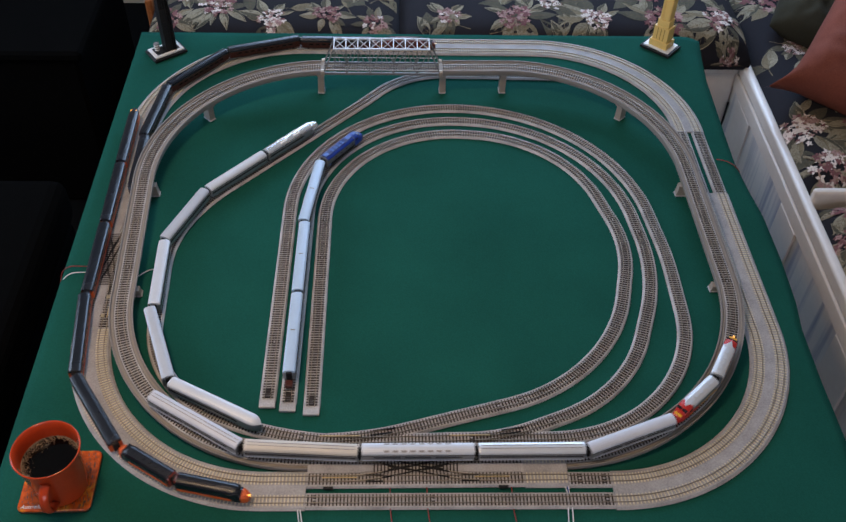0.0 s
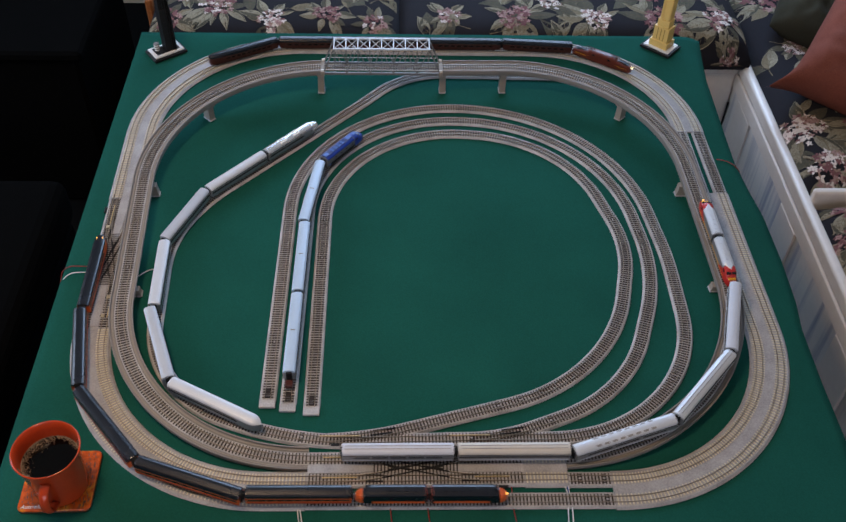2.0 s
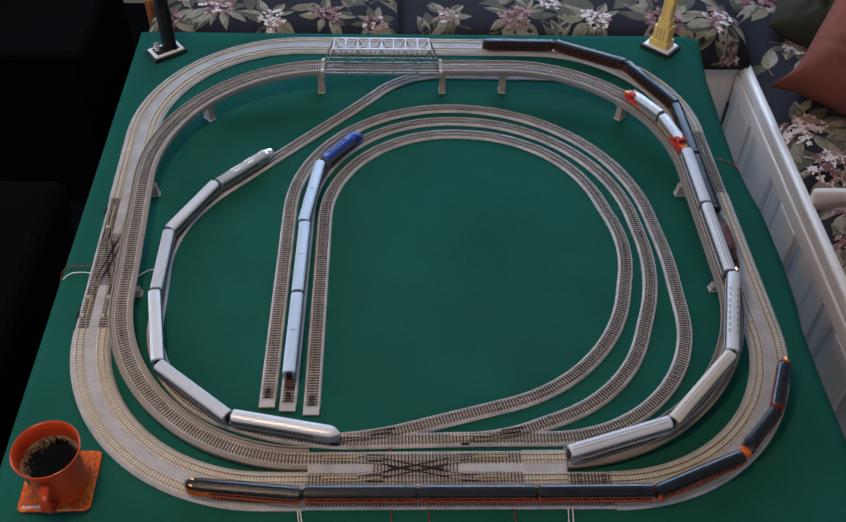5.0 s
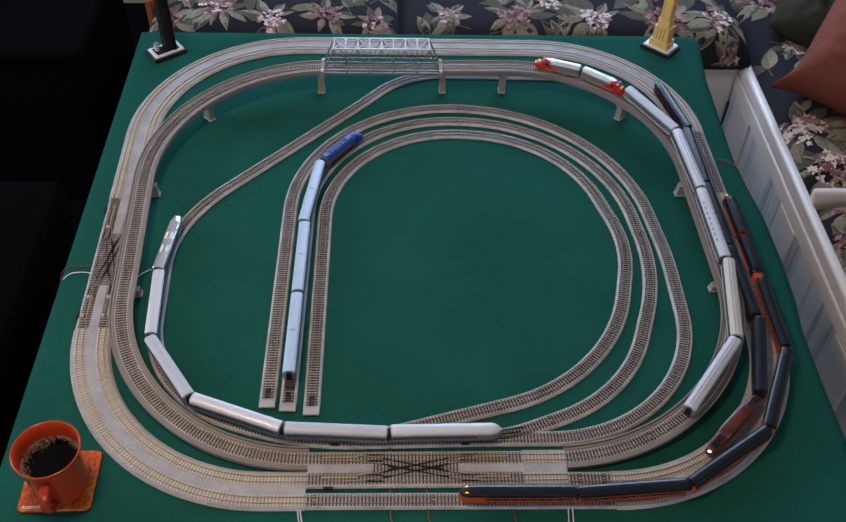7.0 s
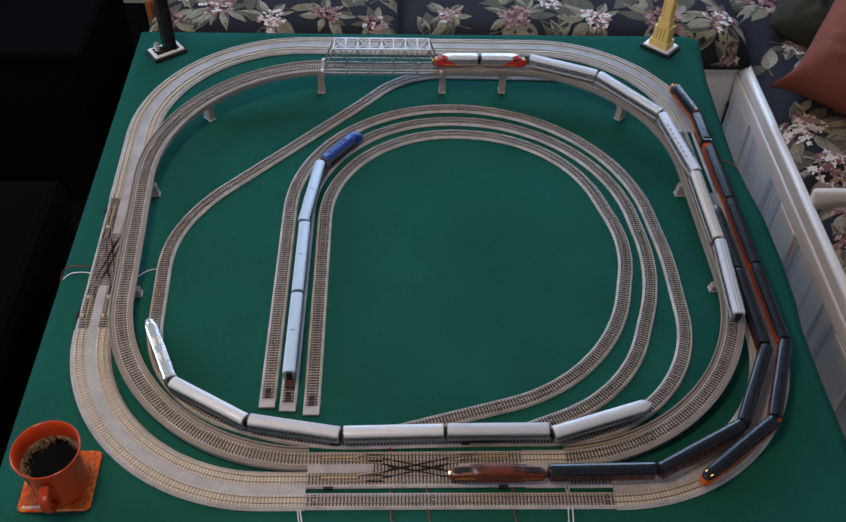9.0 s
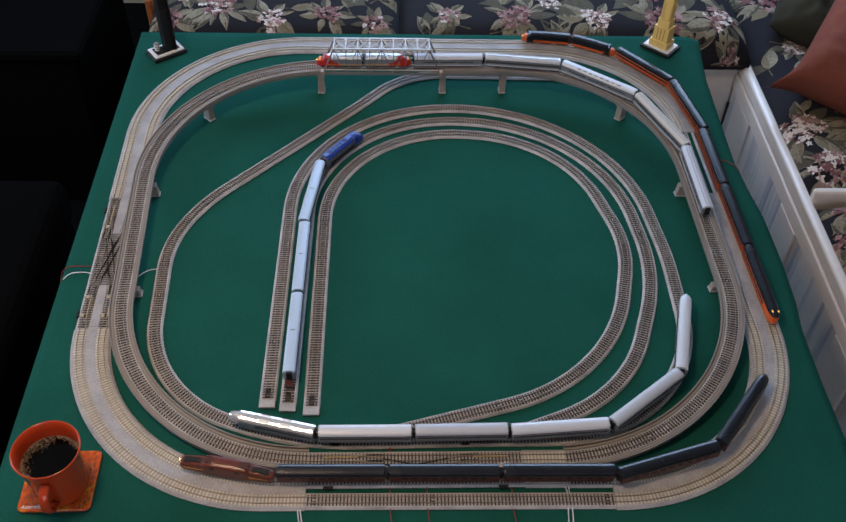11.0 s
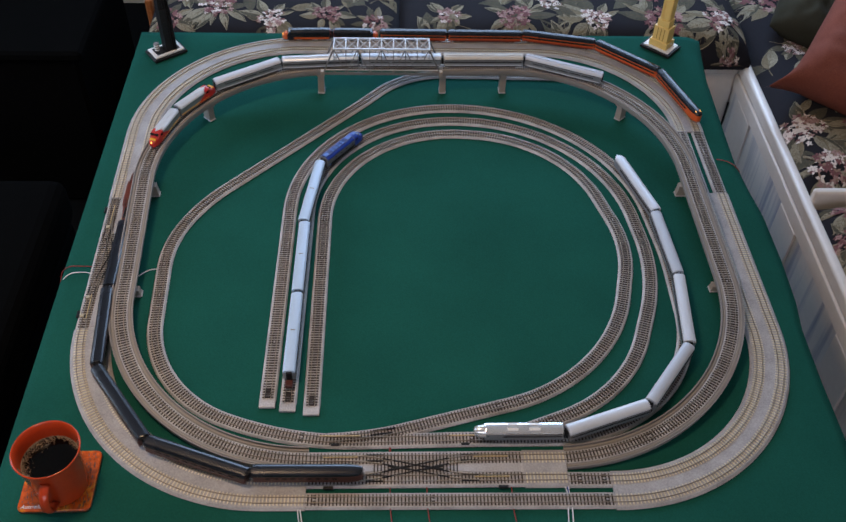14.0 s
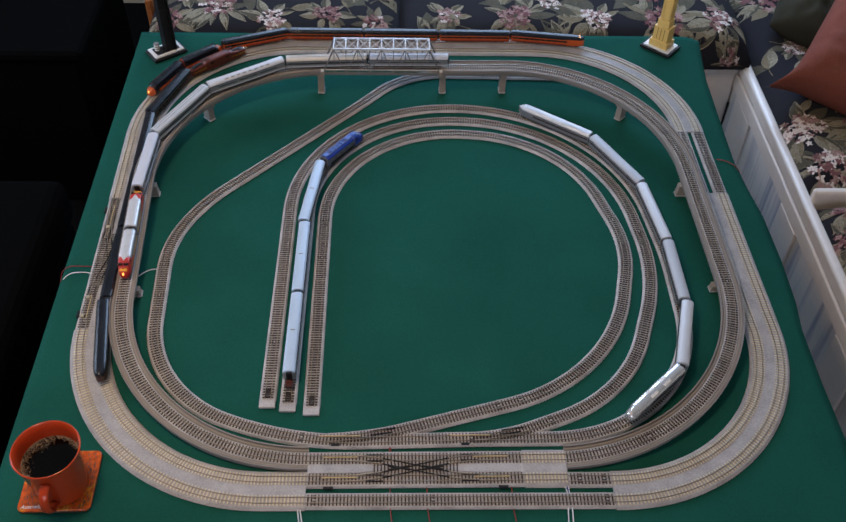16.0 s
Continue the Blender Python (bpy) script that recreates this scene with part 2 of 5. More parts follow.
def shifted(verts, d):
    v = [np.array(a, float) for a in verts]
    n, lines, out = len(v), [], []
    for i in range(n):
        u = v[(i + 1) % n] - v[i]
        u = u / np.linalg.norm(u)
        lines.append((v[i] + np.array([-u[1], u[0]]) * d, u))
    for i in range(n):
        (a, u), (b, w) = lines[i - 1], lines[i]
        t = np.linalg.solve(np.array([u, -w]).T, b - a)
        out.append(a + u * t[0])
    return out


RAIL_Z = 0.0065
OUT_V, OUT_R = [(-0.3039, 0.0023), (0.8124, -0.0046), (0.7926, 1.1263), (-0.3319, 1.1351)], [0.317, 0.3046, 0.3083, 0.3185]
outer = Line(rounded(OUT_V, OUT_R, True), True)
middle = Line(rounded(shifted(OUT_V, 0.0165), [r - 0.0165 for r in OUT_R], True), True)
inner_ccw = Line(rounded(shifted(OUT_V, 0.033), [r - 0.033 for r in OUT_R], True), True)
inner = Line(inner_ccw.p[::-1].copy(), True)
via = Line(rounded([(-0.24, 0.0668), (0.7575, 0.0654), (0.7256, 0.9588), (-0.2811, 0.948)], [0.305, 0.3204, 0.3023, 0.3061], True), True)
VIA0, VIA1, VIA2, VIA3 = via.near(0.434, 0.066), via.near(0.43, 0.952), via.near(0.039, 0.952), via.near(0.062, 0.066)


def via_height(s):
    f = lambda k: (k - VIA0) % via.total
    return RAIL_Z + 0.056 * float(np.interp((s - VIA0) % via.total, [0, f(VIA1), f(VIA2), f(VIA3), via.total], [0, 1, 1, 0, 0]))


via.height = via_height
station = Line(rounded([(0.55, 1.005), (0.212, 1.012), (0.122, 0.906), (-0.159, 0.608), (-0.208, 0.504), (-0.192, 0.183), (0.043, 0.0945), (0.29, 0.0995), (0.662, 0.1), (0.666, 0.467), (0.619, 0.895), (0.001, 0.889), (-0.005, 0.170)],
                       [0, 0.183, 0.5, 0.340, 0.238, 0.218, 0.5, 3, 0.244, 0.6, 0.351, 0.303, 0]))
loop_b = Line(rounded([(0.28, 0.099), (0.345, 0.0995), (0.549, 0.18), (0.638, 0.429), (0.592, 0.845), (0.034, 0.855), (0.026, 0.163)],
                      [0, 0.3, 0.256, 0.401, 0.315, 0.269, 0]))
loop_a = Line(rounded([(0.06, 0.099), (0.14, 0.099), (0.531, 0.208), (0.602, 0.497), (0.519, 0.791), (0.063, 0.833), (0.062, 0.156)],
                      [0, 0.48, 0.3, 0.272, 0.254, 0.242, 0]))


def sweep(line, s0, s1, profile, step=0.008, lift=0.0):
    """A bmesh of the profile (across, up from the rails' top) carried along the line."""
    n = max(2, int(abs(s1 - s0) / step) + 1)
    rows = []
    for k in range(n + 1):
        s = s0 + (s1 - s0) * k / n
        q, (t, side) = line.at(s), line.side(min(max(s, s0 + 0.0021), s1 - 0.0021))
        rows.append([q + side * a + Vector((0, 0, b + lift)) for a, b in profile])
    return loft(rows)


def bank(w_top, w_foot, top, foot):
    return [(-w_foot, foot), (w_foot, foot), (w_foot, foot + 0.0006), (w_top, top), (-w_top, top), (-w_foot, foot + 0.0006)]


def rail_pair(line, s0, s1, parent, shift=0.0, gauge=0.0045):
    for d in (-gauge, gauge):
        c = shift + d
        part("rail", sweep(line, s0, s1, [(c - 0.0004, -0.002), (c + 0.0004, -0.002), (c + 0.0004, -0.0003), (c + 0.00025, 0.0), (c - 0.00025, 0.0), (c - 0.0004, -0.0003)]), RAIL, parent)


def tie_mesh(half, deep, high, seat):
    bm = bmesh.new()
    w, h = half, deep / 2
    lo = [bm.verts.new((x, y, seat)) for x, y in ((-h, -w), (h, -w), (h, w), (-h, w))]
    hi = [bm.verts.new((x * 0.8, y * 0.97, seat + high)) for x, y in ((-h, -w), (h, -w), (h, w), (-h, w))]
    bm.faces.new(hi)
    for k in range(4):
        bm.faces.new((lo[k], lo[(k + 1) % 4], hi[(k + 1) % 4], hi[k]))
    return bm


def ties(line, s0, s1, material, parent, shift=0.0, half=0.0086, pitch=0.0050, deep=0.0021, high=0.0012, seat=-0.0027, singly=False):
    n = max(1, int(round((s1 - s0) / pitch)))
    unit = tie_mesh(half, deep, high, seat)
    spots = []
    for k in range(n):
        s = s0 + (k + 0.5) * (s1 - s0) / n
        t, side = line.side(s)
        q = line.at(s) + side * shift
        spots.append(Matrix.Translation(q) @ Matrix(((t.x, side.x, 0), (t.y, side.y, 0), (t.z, side.z, 1))).to_4x4())
    done = sum(1 for o in parent.children if o.name.startswith("sleeper"))
    apart = spots[:max(0, 300 - done)]
    spots = spots[len(apart):]
    if apart:
        first = part("sleeper", unit.copy(), material, parent, at=apart[0])
        for m in apart[1:]:
            share("sleeper", first, parent, m)
    if not spots:
        unit.free()
        return
    vs, fs = [], []
    src_v, src_f = [v.co.copy() for v in unit.verts], [[v.index for v in f.verts] for f in (unit.verts.index_update() or unit.faces)]
    unit.free()
    for m in spots:
        o = len(vs)
        vs += [m @ v for v in src_v]
        fs += [[o + i for i in f] for f in src_f]
    me = bpy.data.meshes.new("sleeper_rest")
    me.from_pydata(vs, [], fs)
    me.materials.append(material)
    ob = new("sleeper_rest", me)
    ob.parent = parent
    tagged(ob, kind="stuff")


SINGLE = bank(0.0105, 0.0128, -0.0026, -0.0064)
DOUBLE = bank(0.0275, 0.031, -0.0026, -0.0064)


def single_track(name, label, line, s0, s1, singly=False, material=BROWN_TIE, bed=BALLAST, lift=0.0):
    t = thing(name, label, "model track", "railway tracks")
    part("roadbed", sweep(line, s0, s1, SINGLE, lift=lift), bed, t)
    rail_pair(line, s0, s1, t)
    ties(line, s0 + 0.001, s1 - 0.001, material, t, singly=singly)
    return t


def double_track(label, s0, s1):
    t = thing("double_track", label, "model track", "concrete double tracks")
    part("roadbed", sweep(middle, s0, s1, DOUBLE), CONCRETE, t)
    for sh in (-0.0165, 0.0165):
        rail_pair(middle, s0, s1, t, sh)
        ties(middle, s0 + 0.001, s1 - 0.001, CREAM, t, sh, high=0.0008)
    return t


def crossover(label, line, s0, s1, singly=False):
    """A double crossover: two through tracks, two crossing routes, dark point blades and frogs."""
    t = thing("double_crossover", label, "track crossing", "double crossovers")
    part("roadbed", sweep(line, s0, s1, bank(0.0275, 0.0295, -0.0026, -0.0064)), BALLAST, t)
    ln = s1 - s0
    for u0, u1, w0, w1 in ((0.012, 0.40, 0.0072, 0.001), (0.60, 0.988, 0.001, 0.0072)):
        rows = []
        for k in range(13):
            u = k / 12
            sx = s0 + (u0 + (u1 - u0) * u) * ln
            wd = max(0.0012, min(0.0072, 0.0005 + 0.016 * (u if w1 > w0 else 1 - u)))
            q, (tt, side) = line.at(sx), line.side(min(max(sx, s0 + 0.003), s1 - 0.003))
            rows.append([q + side * a_ + Vector((0, 0, h)) for a_, h in ((-wd, -0.0027), (wd, -0.0027), (wd, -0.0017), (-wd, -0.0017))])
        part("infill", loft(rows), CONCRETE, t)
    for sh in (-0.0165, 0.0165):
        rail_pair(line, s0, s1, t, sh)
        ties(line, s0 + 0.001, s1 - 0.001, BROWN_TIE, t, sh, singly=singly)
    ln = s1 - s0
    ties(line, s0 + 0.3 * ln, s1 - 0.3 * ln, BROWN_TIE, t, 0.0, half=0.0075, seat=-0.0018, high=0.0006)
    for sgn in (-1, 1):
        for off in (-0.0045, 0.0045):
            n, rows = 24, []
            for k in range(n + 1):
                u = k / n
                s = s0 + 0.13 * ln + u * 0.74 * ln
                a = sgn * 0.0165 * -math.cos(math.pi * min(1, max(0, u * 1.1 - 0.05))) + off
                if k in (7, 17):
                    part("crossing_rail", loft(rows + [[line.at(s) + line.side(s)[1] * (a + w) + Vector((0, 0, h)) for w, h in ((-0.0005, -0.0018), (0.0005, -0.0018), (0.0005, 0.0002), (-0.0005, 0.0002))]]), RAIL if k == 7 else BLACK, t)
                    rows = []
                q, (tt, side) = line.at(s), line.side(s)
                rows.append([q + side * (a + w) + Vector((0, 0, h)) for w, h in ((-0.0005, -0.0018), (0.0005, -0.0018), (0.0005, 0.0002), (-0.0005, 0.0002))])
            part("crossing_rail", loft(rows), RAIL, t)
    for sh in (-0.0165, 0.0165):
        for c in (0.28, 0.72):
            for off in (-0.0068, 0.0068):
                part("guard_rail", sweep(line, s0 + (c - 0.03) * ln + 0.02 * ln, s0 + (c + 0.07) * ln, [(sh + off * 0.7 - 0.0006, -0.002), (sh + off * 0.7 + 0.0006, -0.002), (sh + off * 0.7 + 0.0006, 0.0003), (sh + off * 0.7 - 0.0006, 0.0003)]), BLACK, t)
    for sh in (-0.0165, 0.0165):
        for c in (0.07, 0.77):
            part("point_blade", sweep(line, s0 + c * ln, s0 + (c + 0.16) * ln, [(sh + 0.0008, -0.0016), (sh + 0.0021, -0.0016), (sh + 0.0021, 0.0003), (sh + 0.0008, 0.0003)]), BRASS, t)
    for c in (0.1, 0.9):
        q, (tt, side) = line.at(s0 + c * ln), line.side(s0 + c * ln)
        part("lever_box", box(0.014, 0.004, 0.003, 0, 0, 0, 0.0005), BLACK, t, at=Matrix.Translation(q - side * 0.0305 + Vector((0, 0, -0.003))) @ pose(0, 0, 0, 0, 0, math.degrees(math.atan2(tt.y, tt.x))))
    for c in (0.42, 0.58):
        q, (tt, side) = line.at(s0 + c * ln), line.side(s0 + c * ln)
        ang = math.degrees(math.atan2(tt.y, tt.x))
        for k in (-1, 1):
            part("frog", box(0.030, 0.0016, 0.0022, 0, 0, 0), BLACK, t, at=Matrix.Translation(q + Vector((0, 0, -0.0006))) @ pose(0, 0, 0, 0, 0, ang + 11 * k))
    return t


# ---- room ----
def wall(name, sx, sy, sz, x, y, z, material):
    ob = part(name, box(sx, sy, sz, x, y, z), material)
    return tagged(ob, kind="structure")


FLOOR_Z = -0.74
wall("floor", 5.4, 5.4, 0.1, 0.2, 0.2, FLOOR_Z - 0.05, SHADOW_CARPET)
wall("ceiling", 5.4, 5.4, 0.1, 0.2, 0.2, 1.72, PLASTER)
# unseen south wall, its opening added for the front fill
wall("wall_south_below", 5.4, 0.1, 1.2, 0.2, -2.35, -0.14, PLASTER)
wall("wall_south_above", 5.4, 0.1, 0.3, 0.2, -2.35, 1.52, PLASTER)
wall("wall_south_left", 1.4, 0.1, 0.91, -1.8, -2.35, 0.915, PLASTER)
wall("wall_south_right", 1.5, 0.1, 0.91, 2.15, -2.35, 0.915, PLASTER)
wall("wall_east", 0.1, 4.8, 2.41, 2.7, 0.1, 0.465, PLASTER)
# side wall with a window opening
wall("wall_west_below", 0.1, 4.8, 1.1, -2.25, 0.1, -0.19, PLASTER)
wall("wall_west_above", 0.1, 4.8, 0.32, -2.25, 0.1, 1.51, PLASTER)
wall("wall_west_front", 0.1, 2.5, 0.99, -2.25, -1.05, 0.855, PLASTER)
wall("wall_west_back", 0.1, 0.85, 0.99, -2.25, 2.07, 0.855, PLASTER)
# back wall with a window opening
wall("wall_north_below", 4.9, 0.1, 1.2, 0.2, 2.55, -0.14, PLASTER)
wall("wall_north_above", 4.9, 0.1, 0.3, 0.2, 2.55, 1.52, PLASTER)
wall("wall_north_left", 1.8, 0.1, 0.91, -1.35, 2.55, 0.915, PLASTER)
wall("wall_north_right", 0.9, 0.1, 0.91, 2.2, 2.55, 0.915, PLASTER)


# ---- table and cloth ----
def cloth_edge(y):
    """The wavy free edge of the cloth."""
    return float(np.interp(y, [-0.5, 0.1, 0.19, 0.31, 0.37, 0.47, 0.58, 0.65, 0.72, 0.82, 1.0, 1.1, 1.17], [0.862, 0.861, 0.858, 0.859, 0.868, 0.872, 0.870, 0.860, 0.853, 0.855, 0.861, 0.874, 0.886]))


def build_table():
    t = thing("table", "low board table under a green cloth", "table")
    part("tabletop", box(1.215, 1.62, 0.03, 0.234, 0.36, -0.0205, 0.002), BOARD, t)
    for x, y in ((-0.3, -0.35), (0.76, -0.35), (-0.3, 1.07), (0.76, 1.07)):
        part("leg", box(0.05, 0.05, 0.703, x, y, -0.387, 0.004), BOARD, t)


def build_cloth():
    bm = bmesh.new()
    nx, ny, rows = 90, 110, []
    for j in range(ny + 1):
        y = -0.45 + (1.166 + 0.45) * j / ny
        e = cloth_edge(y)
        row = []
        for i in range(nx + 1):
            x = -0.373 + (e + 0.373) * i / nx
            z = 0.0008 * noise.noise((x * 5, y * 5, 0.3)) + 0.0004 * noise.noise((x * 15, y * 15, 2.0)) - 0.0012
            if x > 0.84:
                z -= 6.0 * (x - 0.84) ** 2
            row.append(bm.verts.new((x, y, z)))
        for k in (1, 2, 3):
            row.append(bm.verts.new((e + 0.004 * k, y, row[nx].co.z - 0.03 * k)))
        rows.append(row)
    back = [bm.verts.new((v.co.x, 1.170, v.co.z - 0.05)) for v in rows[-1]]
    rows.append(back)
    for a, b in zip(rows, rows[1:]):
        for k in range(len(a) - 1):
            bm.faces.new((a[k], a[k + 1], b[k + 1], b[k]))
    ob = part("tablecloth", bm, GREEN, smooth=True)
    ob.modifiers.new("thickness", "SOLIDIFY").thickness = 0.0012
    tagged(ob, "dark green felt tablecloth spread over the table", "tablecloth")


build_table()
build_cloth()

# ---- outer double loop ----
n1 = middle.near
S_FR, S_R1, S_R2, S_L1, S_L2, S_FL = n1(0.496, 0.016), n1(0.79, 0.634), n1(0.785, 0.817), n1(-0.307, 0.617), n1(-0.303, 0.309), n1(0.062, 0.016)
double_track("pale concrete double track curving round a table corner", S_FR, S_R1)
double_track("pale concrete double track along the far edge of the table", S_R2, S_L1)
double_track("pale concrete double track curving past the coffee mug", S_L2 - middle.total if S_L2 > S_FL else S_L2, S_FL)
crossover("grey double crossover with dark points beside the viaduct", middle, S_L1, S_L2 if S_L2 > S_L1 else S_L2 + middle.total)
single_track("straight_track", "straight grey track with dark brown sleepers", outer, outer.near(0.0622, 0), outer.near(0.4958, 0), True)
single_track("straight_track", "short grey track with dark sleepers beside the crossover", inner_ccw, inner_ccw.near(0.4345, 0.033), inner_ccw.near(0.4958, 0.033), True)
for ln, x in ((outer, 0.805), (inner_ccw, 0.772)):
    single_track("straight_track", "straight grey track with dark sleepers beside the viaduct", ln, ln.near(x, 0.6345), ln.near(x, 0.8165))
cross_mid = Line(np.array([(0.0, 0.0495), (0.5, 0.0495)]))
crossover("grey double crossover with black frogs in front of the station track", cross_mid, 0.0622, 0.3715, True)
sd = thing("double_track", "short pale double track joined to the crossover", "model track", "concrete double tracks")
part("roadbed", sweep(cross_mid, 0.3718, 0.4342, DOUBLE), CONCRETE, sd)
for sh in (-0.0165, 0.0165):
    rail_pair(cross_mid, 0.3718, 0.4342, sd, sh)
    ties(cross_mid, 0.3725, 0.4335, CREAM, sd, sh, high=0.0008)

def joiner(line, s):
    """A joint between two track pieces: dark clips beside the rails and a pale gap."""
    q, (t, side) = line.at(s), line.side(s)
    m = Matrix.Translation(q) @ pose(0, 0, 0, 0, 0, math.degrees(math.atan2(t.y, t.x)))
    j = thing("rail_joiner", "dark joiner clips between two track pieces", "rail joiner", "rail joiners", at=m)
    for y in (-0.0066, -0.0026, 0.0026, 0.0066):
        part("clip", box(0.0046, 0.0008, 0.0010, 0, y, -0.0012), BROWN_TIE, j)
    part("gap_plate", box(0.004, 0.0016, 0.0006, 0, 0, -0.0012), BALLAST, j)


# ---- viaduct ----
def viaduct_run(s0, s1, label):
    t = thing("viaduct", label, "model viaduct", "viaduct runs")
    part("deck", sweep(via, s0, s1, [(-0.0165, -0.0125), (0.0165, -0.0125), (0.0185, -0.006), (0.0185, -0.0035), (-0.0185, -0.0035), (-0.0185, -0.006)]), DECK, t)
    for k in (-1, 1):
        c = 0.0178 * k
        part("parapet", sweep(via, s0, s1, [(c - 0.001, -0.0036), (c + 0.001, -0.0036), (c + 0.001, 0.0005), (c - 0.001, 0.0005)]), DECK, t)
        c = 0.0135 * k
        part("cable_duct", sweep(via, s0, s1, [(c - 0.0012, -0.0036), (c + 0.0012, -0.0036), (c + 0.0012, -0.002), (c - 0.0012, -0.002)]), STONE, t)
    part("roadbed", sweep(via, s0, s1, [(-0.0105, -0.0036), (0.0105, -0.0036), (0.0098, -0.0026), (-0.0098, -0.0026)]), BALLAST, t)
    rail_pair(via, s0, s1, t)
    ties(via, s0, s1, BROWN_TIE, t)
    return t


VB1, VB2 = via.near(0.287, 0.952), via.near(0.039, 0.952)
viaduct_run(VIA0, VB1, "taupe model viaduct climbing on piers to the bridge")
viaduct_run(VB2 - (via.total if VB2 > VIA3 + via.total else 0), VIA3 + via.total, "taupe model viaduct sloping down from the bridge")


def build_pier(s):
    q, (t, side) = via.at(s), via.side(s)
    top = q.z - 0.0125
    if top < 0.006:
        return
    ang = math.degrees(math.atan2(t.y, t.x))
    p_ = thing("viaduct_pier", "grey tapered viaduct pier standing on the green cloth", "bridge pier", "viaduct piers", at=pose(q.x, q.y, 0, 0, 0, ang))
    sec = lambda z, a, b: [(-a, -b, z), (a, -b, z), (a, b, z), (-a, b, z)]
    broad = 0.0098 if top > 0.036 else 0.0225
    part("shaft", loft([sec(0.0028, 0.0062, broad), sec(top * 0.6, 0.0060, broad * 0.92), sec(top - 0.003, 0.0060, broad * 0.92)]), STONE, p_)
    part("footing", box(0.0145, 2 * broad + 0.003, 0.003, 0, 0, 0.0015, 0.001), BALLAST, p_, "pale footing")
    part("cap", box(0.013, 0.0325, 0.0036, 0, 0, top - 0.0018, 0.0008), STONE, p_)


for x, y in ((0.66, 0.17), (0.741, 0.395), (0.741, 0.635), (0.648, 0.865), (0.414, 0.952), (0.2885, 0.952),
             (0.0375, 0.952), (-0.180, 0.855), (-0.262, 0.63), (-0.262, 0.385), (-0.17, 0.16)):
    build_pier(via.near(x, y))


def build_bridge():
    """A through truss: floor, two side trusses with verticals and diagonals, top laterals, sloping end posts."""
    x0, x1, y0, z0 = 0.040, 0.286, 0.952, RAIL_Z + 0.056
    b = thing("truss_bridge", "silver grey through truss railway bridge on two piers", "model bridge")
    n = 10
    step = (x1 - x0 - 0.008) / n
    xs = [x0 + 0.004 + k * step for k in range(n + 1)]
    low, high, half = z0 - 0.006, z0 + 0.052, 0.0185
    for sgn in (-1, 1):
        y = y0 + sgn * half
        part("bottom_chord", box(x1 - x0, 0.003, 0.005, (x0 + x1) / 2, y, low), TRUSS, b)
        part("top_chord", box(xs[-2] - xs[1] + 0.003, 0.003, 0.0035, (x0 + x1) / 2, y, high), TRUSS_TOP, b)
        for k in (0, n):
            j = 1 if k == 0 else n - 1
            part("end_post", rod((xs[k], y, low), (xs[j], y, high), 0.0016, 6), TRUSS, b)
        for k in range(1, n):
            part("vertical", rod((xs[k], y, low), (xs[k], y, high), 0.0007, 6), TRUSS, b)
            if k < n - 1:
                up = k % 2 == 0
                part("diagonal", rod((xs[k], y, low if up else high), (xs[k + 1], y, high if up else low), 0.0009, 6), TRUSS, b)
        part("handrail", box(x1 - x0 - 0.02, 0.0008, 0.0008, (x0 + x1) / 2, y + sgn * 0.003, z0 + 0.005), WHITE_PLASTIC, b)
    for k in range(1, n):
        part("top_strut", box(0.0022, 2 * half, 0.0025, xs[k], y0, high), TRUSS_TOP, b)
        if k < n - 1:
            for sgn in (-1, 1):
                part("top_lateral", rod((xs[k], y0 - sgn * half, high), (xs[k + 1], y0 + sgn * half, high), 0.0009, 5), TRUSS_TOP, b)
    part("floor", box(x1 - x0, 0.022, 0.002, (x0 + x1) / 2, y0, z0 - 0.0045), DECK, b)
    for k in range(n + 1):
        part("floor_beam", box(0.003, 2 * half, 0.004, xs[k], y0, z0 - 0.008), TRUSS, b)
    rail_pair(via, VB1 + 0.001, VB2 - 0.001, b)
    ties(via, VB1 + 0.001, VB2 - 0.001, BROWN_TIE, b, seat=-0.0036, high=0.0017, singly=True)
    for x in (x0 + 0.003, x1 - 0.003):
        part("portal_shoe", box(0.008, 0.044, 0.012, x, y0, z0 - 0.0065, 0.001), STONE, b)
        for sgn in (-1, 1):
            part("portal_cap", box(0.006, 0.004, 0.005, x, y0 + sgn * 0.019, z0 + 0.001, 0.0008), WHITE_PLASTIC, b)


build_bridge()

for ln, spots in ((via, [(0.56, 0.10), (0.741, 0.39), (0.741, 0.645), (0.60, 0.92), (0.40, 0.952), (-0.02, 0.95), (-0.16, 0.87), (-0.262, 0.63), (-0.262, 0.42), (-0.16, 0.15)]),
                  (station, [(-0.15, 0.60), (-0.205, 0.45), (-0.203, 0.38), (0.30, 0.10), (0.665, 0.35), (0.655, 0.535), (0.32, 0.89), (0.0, 0.585), (0.05, 0.10), (-0.004, 0.28)]),
                  (loop_b, [(0.317, 0.85), (0.626, 0.53), (0.58, 0.27), (0.42, 0.13), (0.027, 0.40)]),
                  (loop_a, [(0.316, 0.81), (0.58, 0.56), (0.55, 0.31), (0.38, 0.164), (0.345, 0.155), (0.063, 0.465), (0.063, 0.56)]),
                  (outer, [(0.24, 0.0), (0.075, 0.0), (0.485, 0.0)]), (inner_ccw, [(0.45, 0.033), (0.485, 0.033)])):
    for x, y in spots:
        joiner(ln, ln.near(x, y))
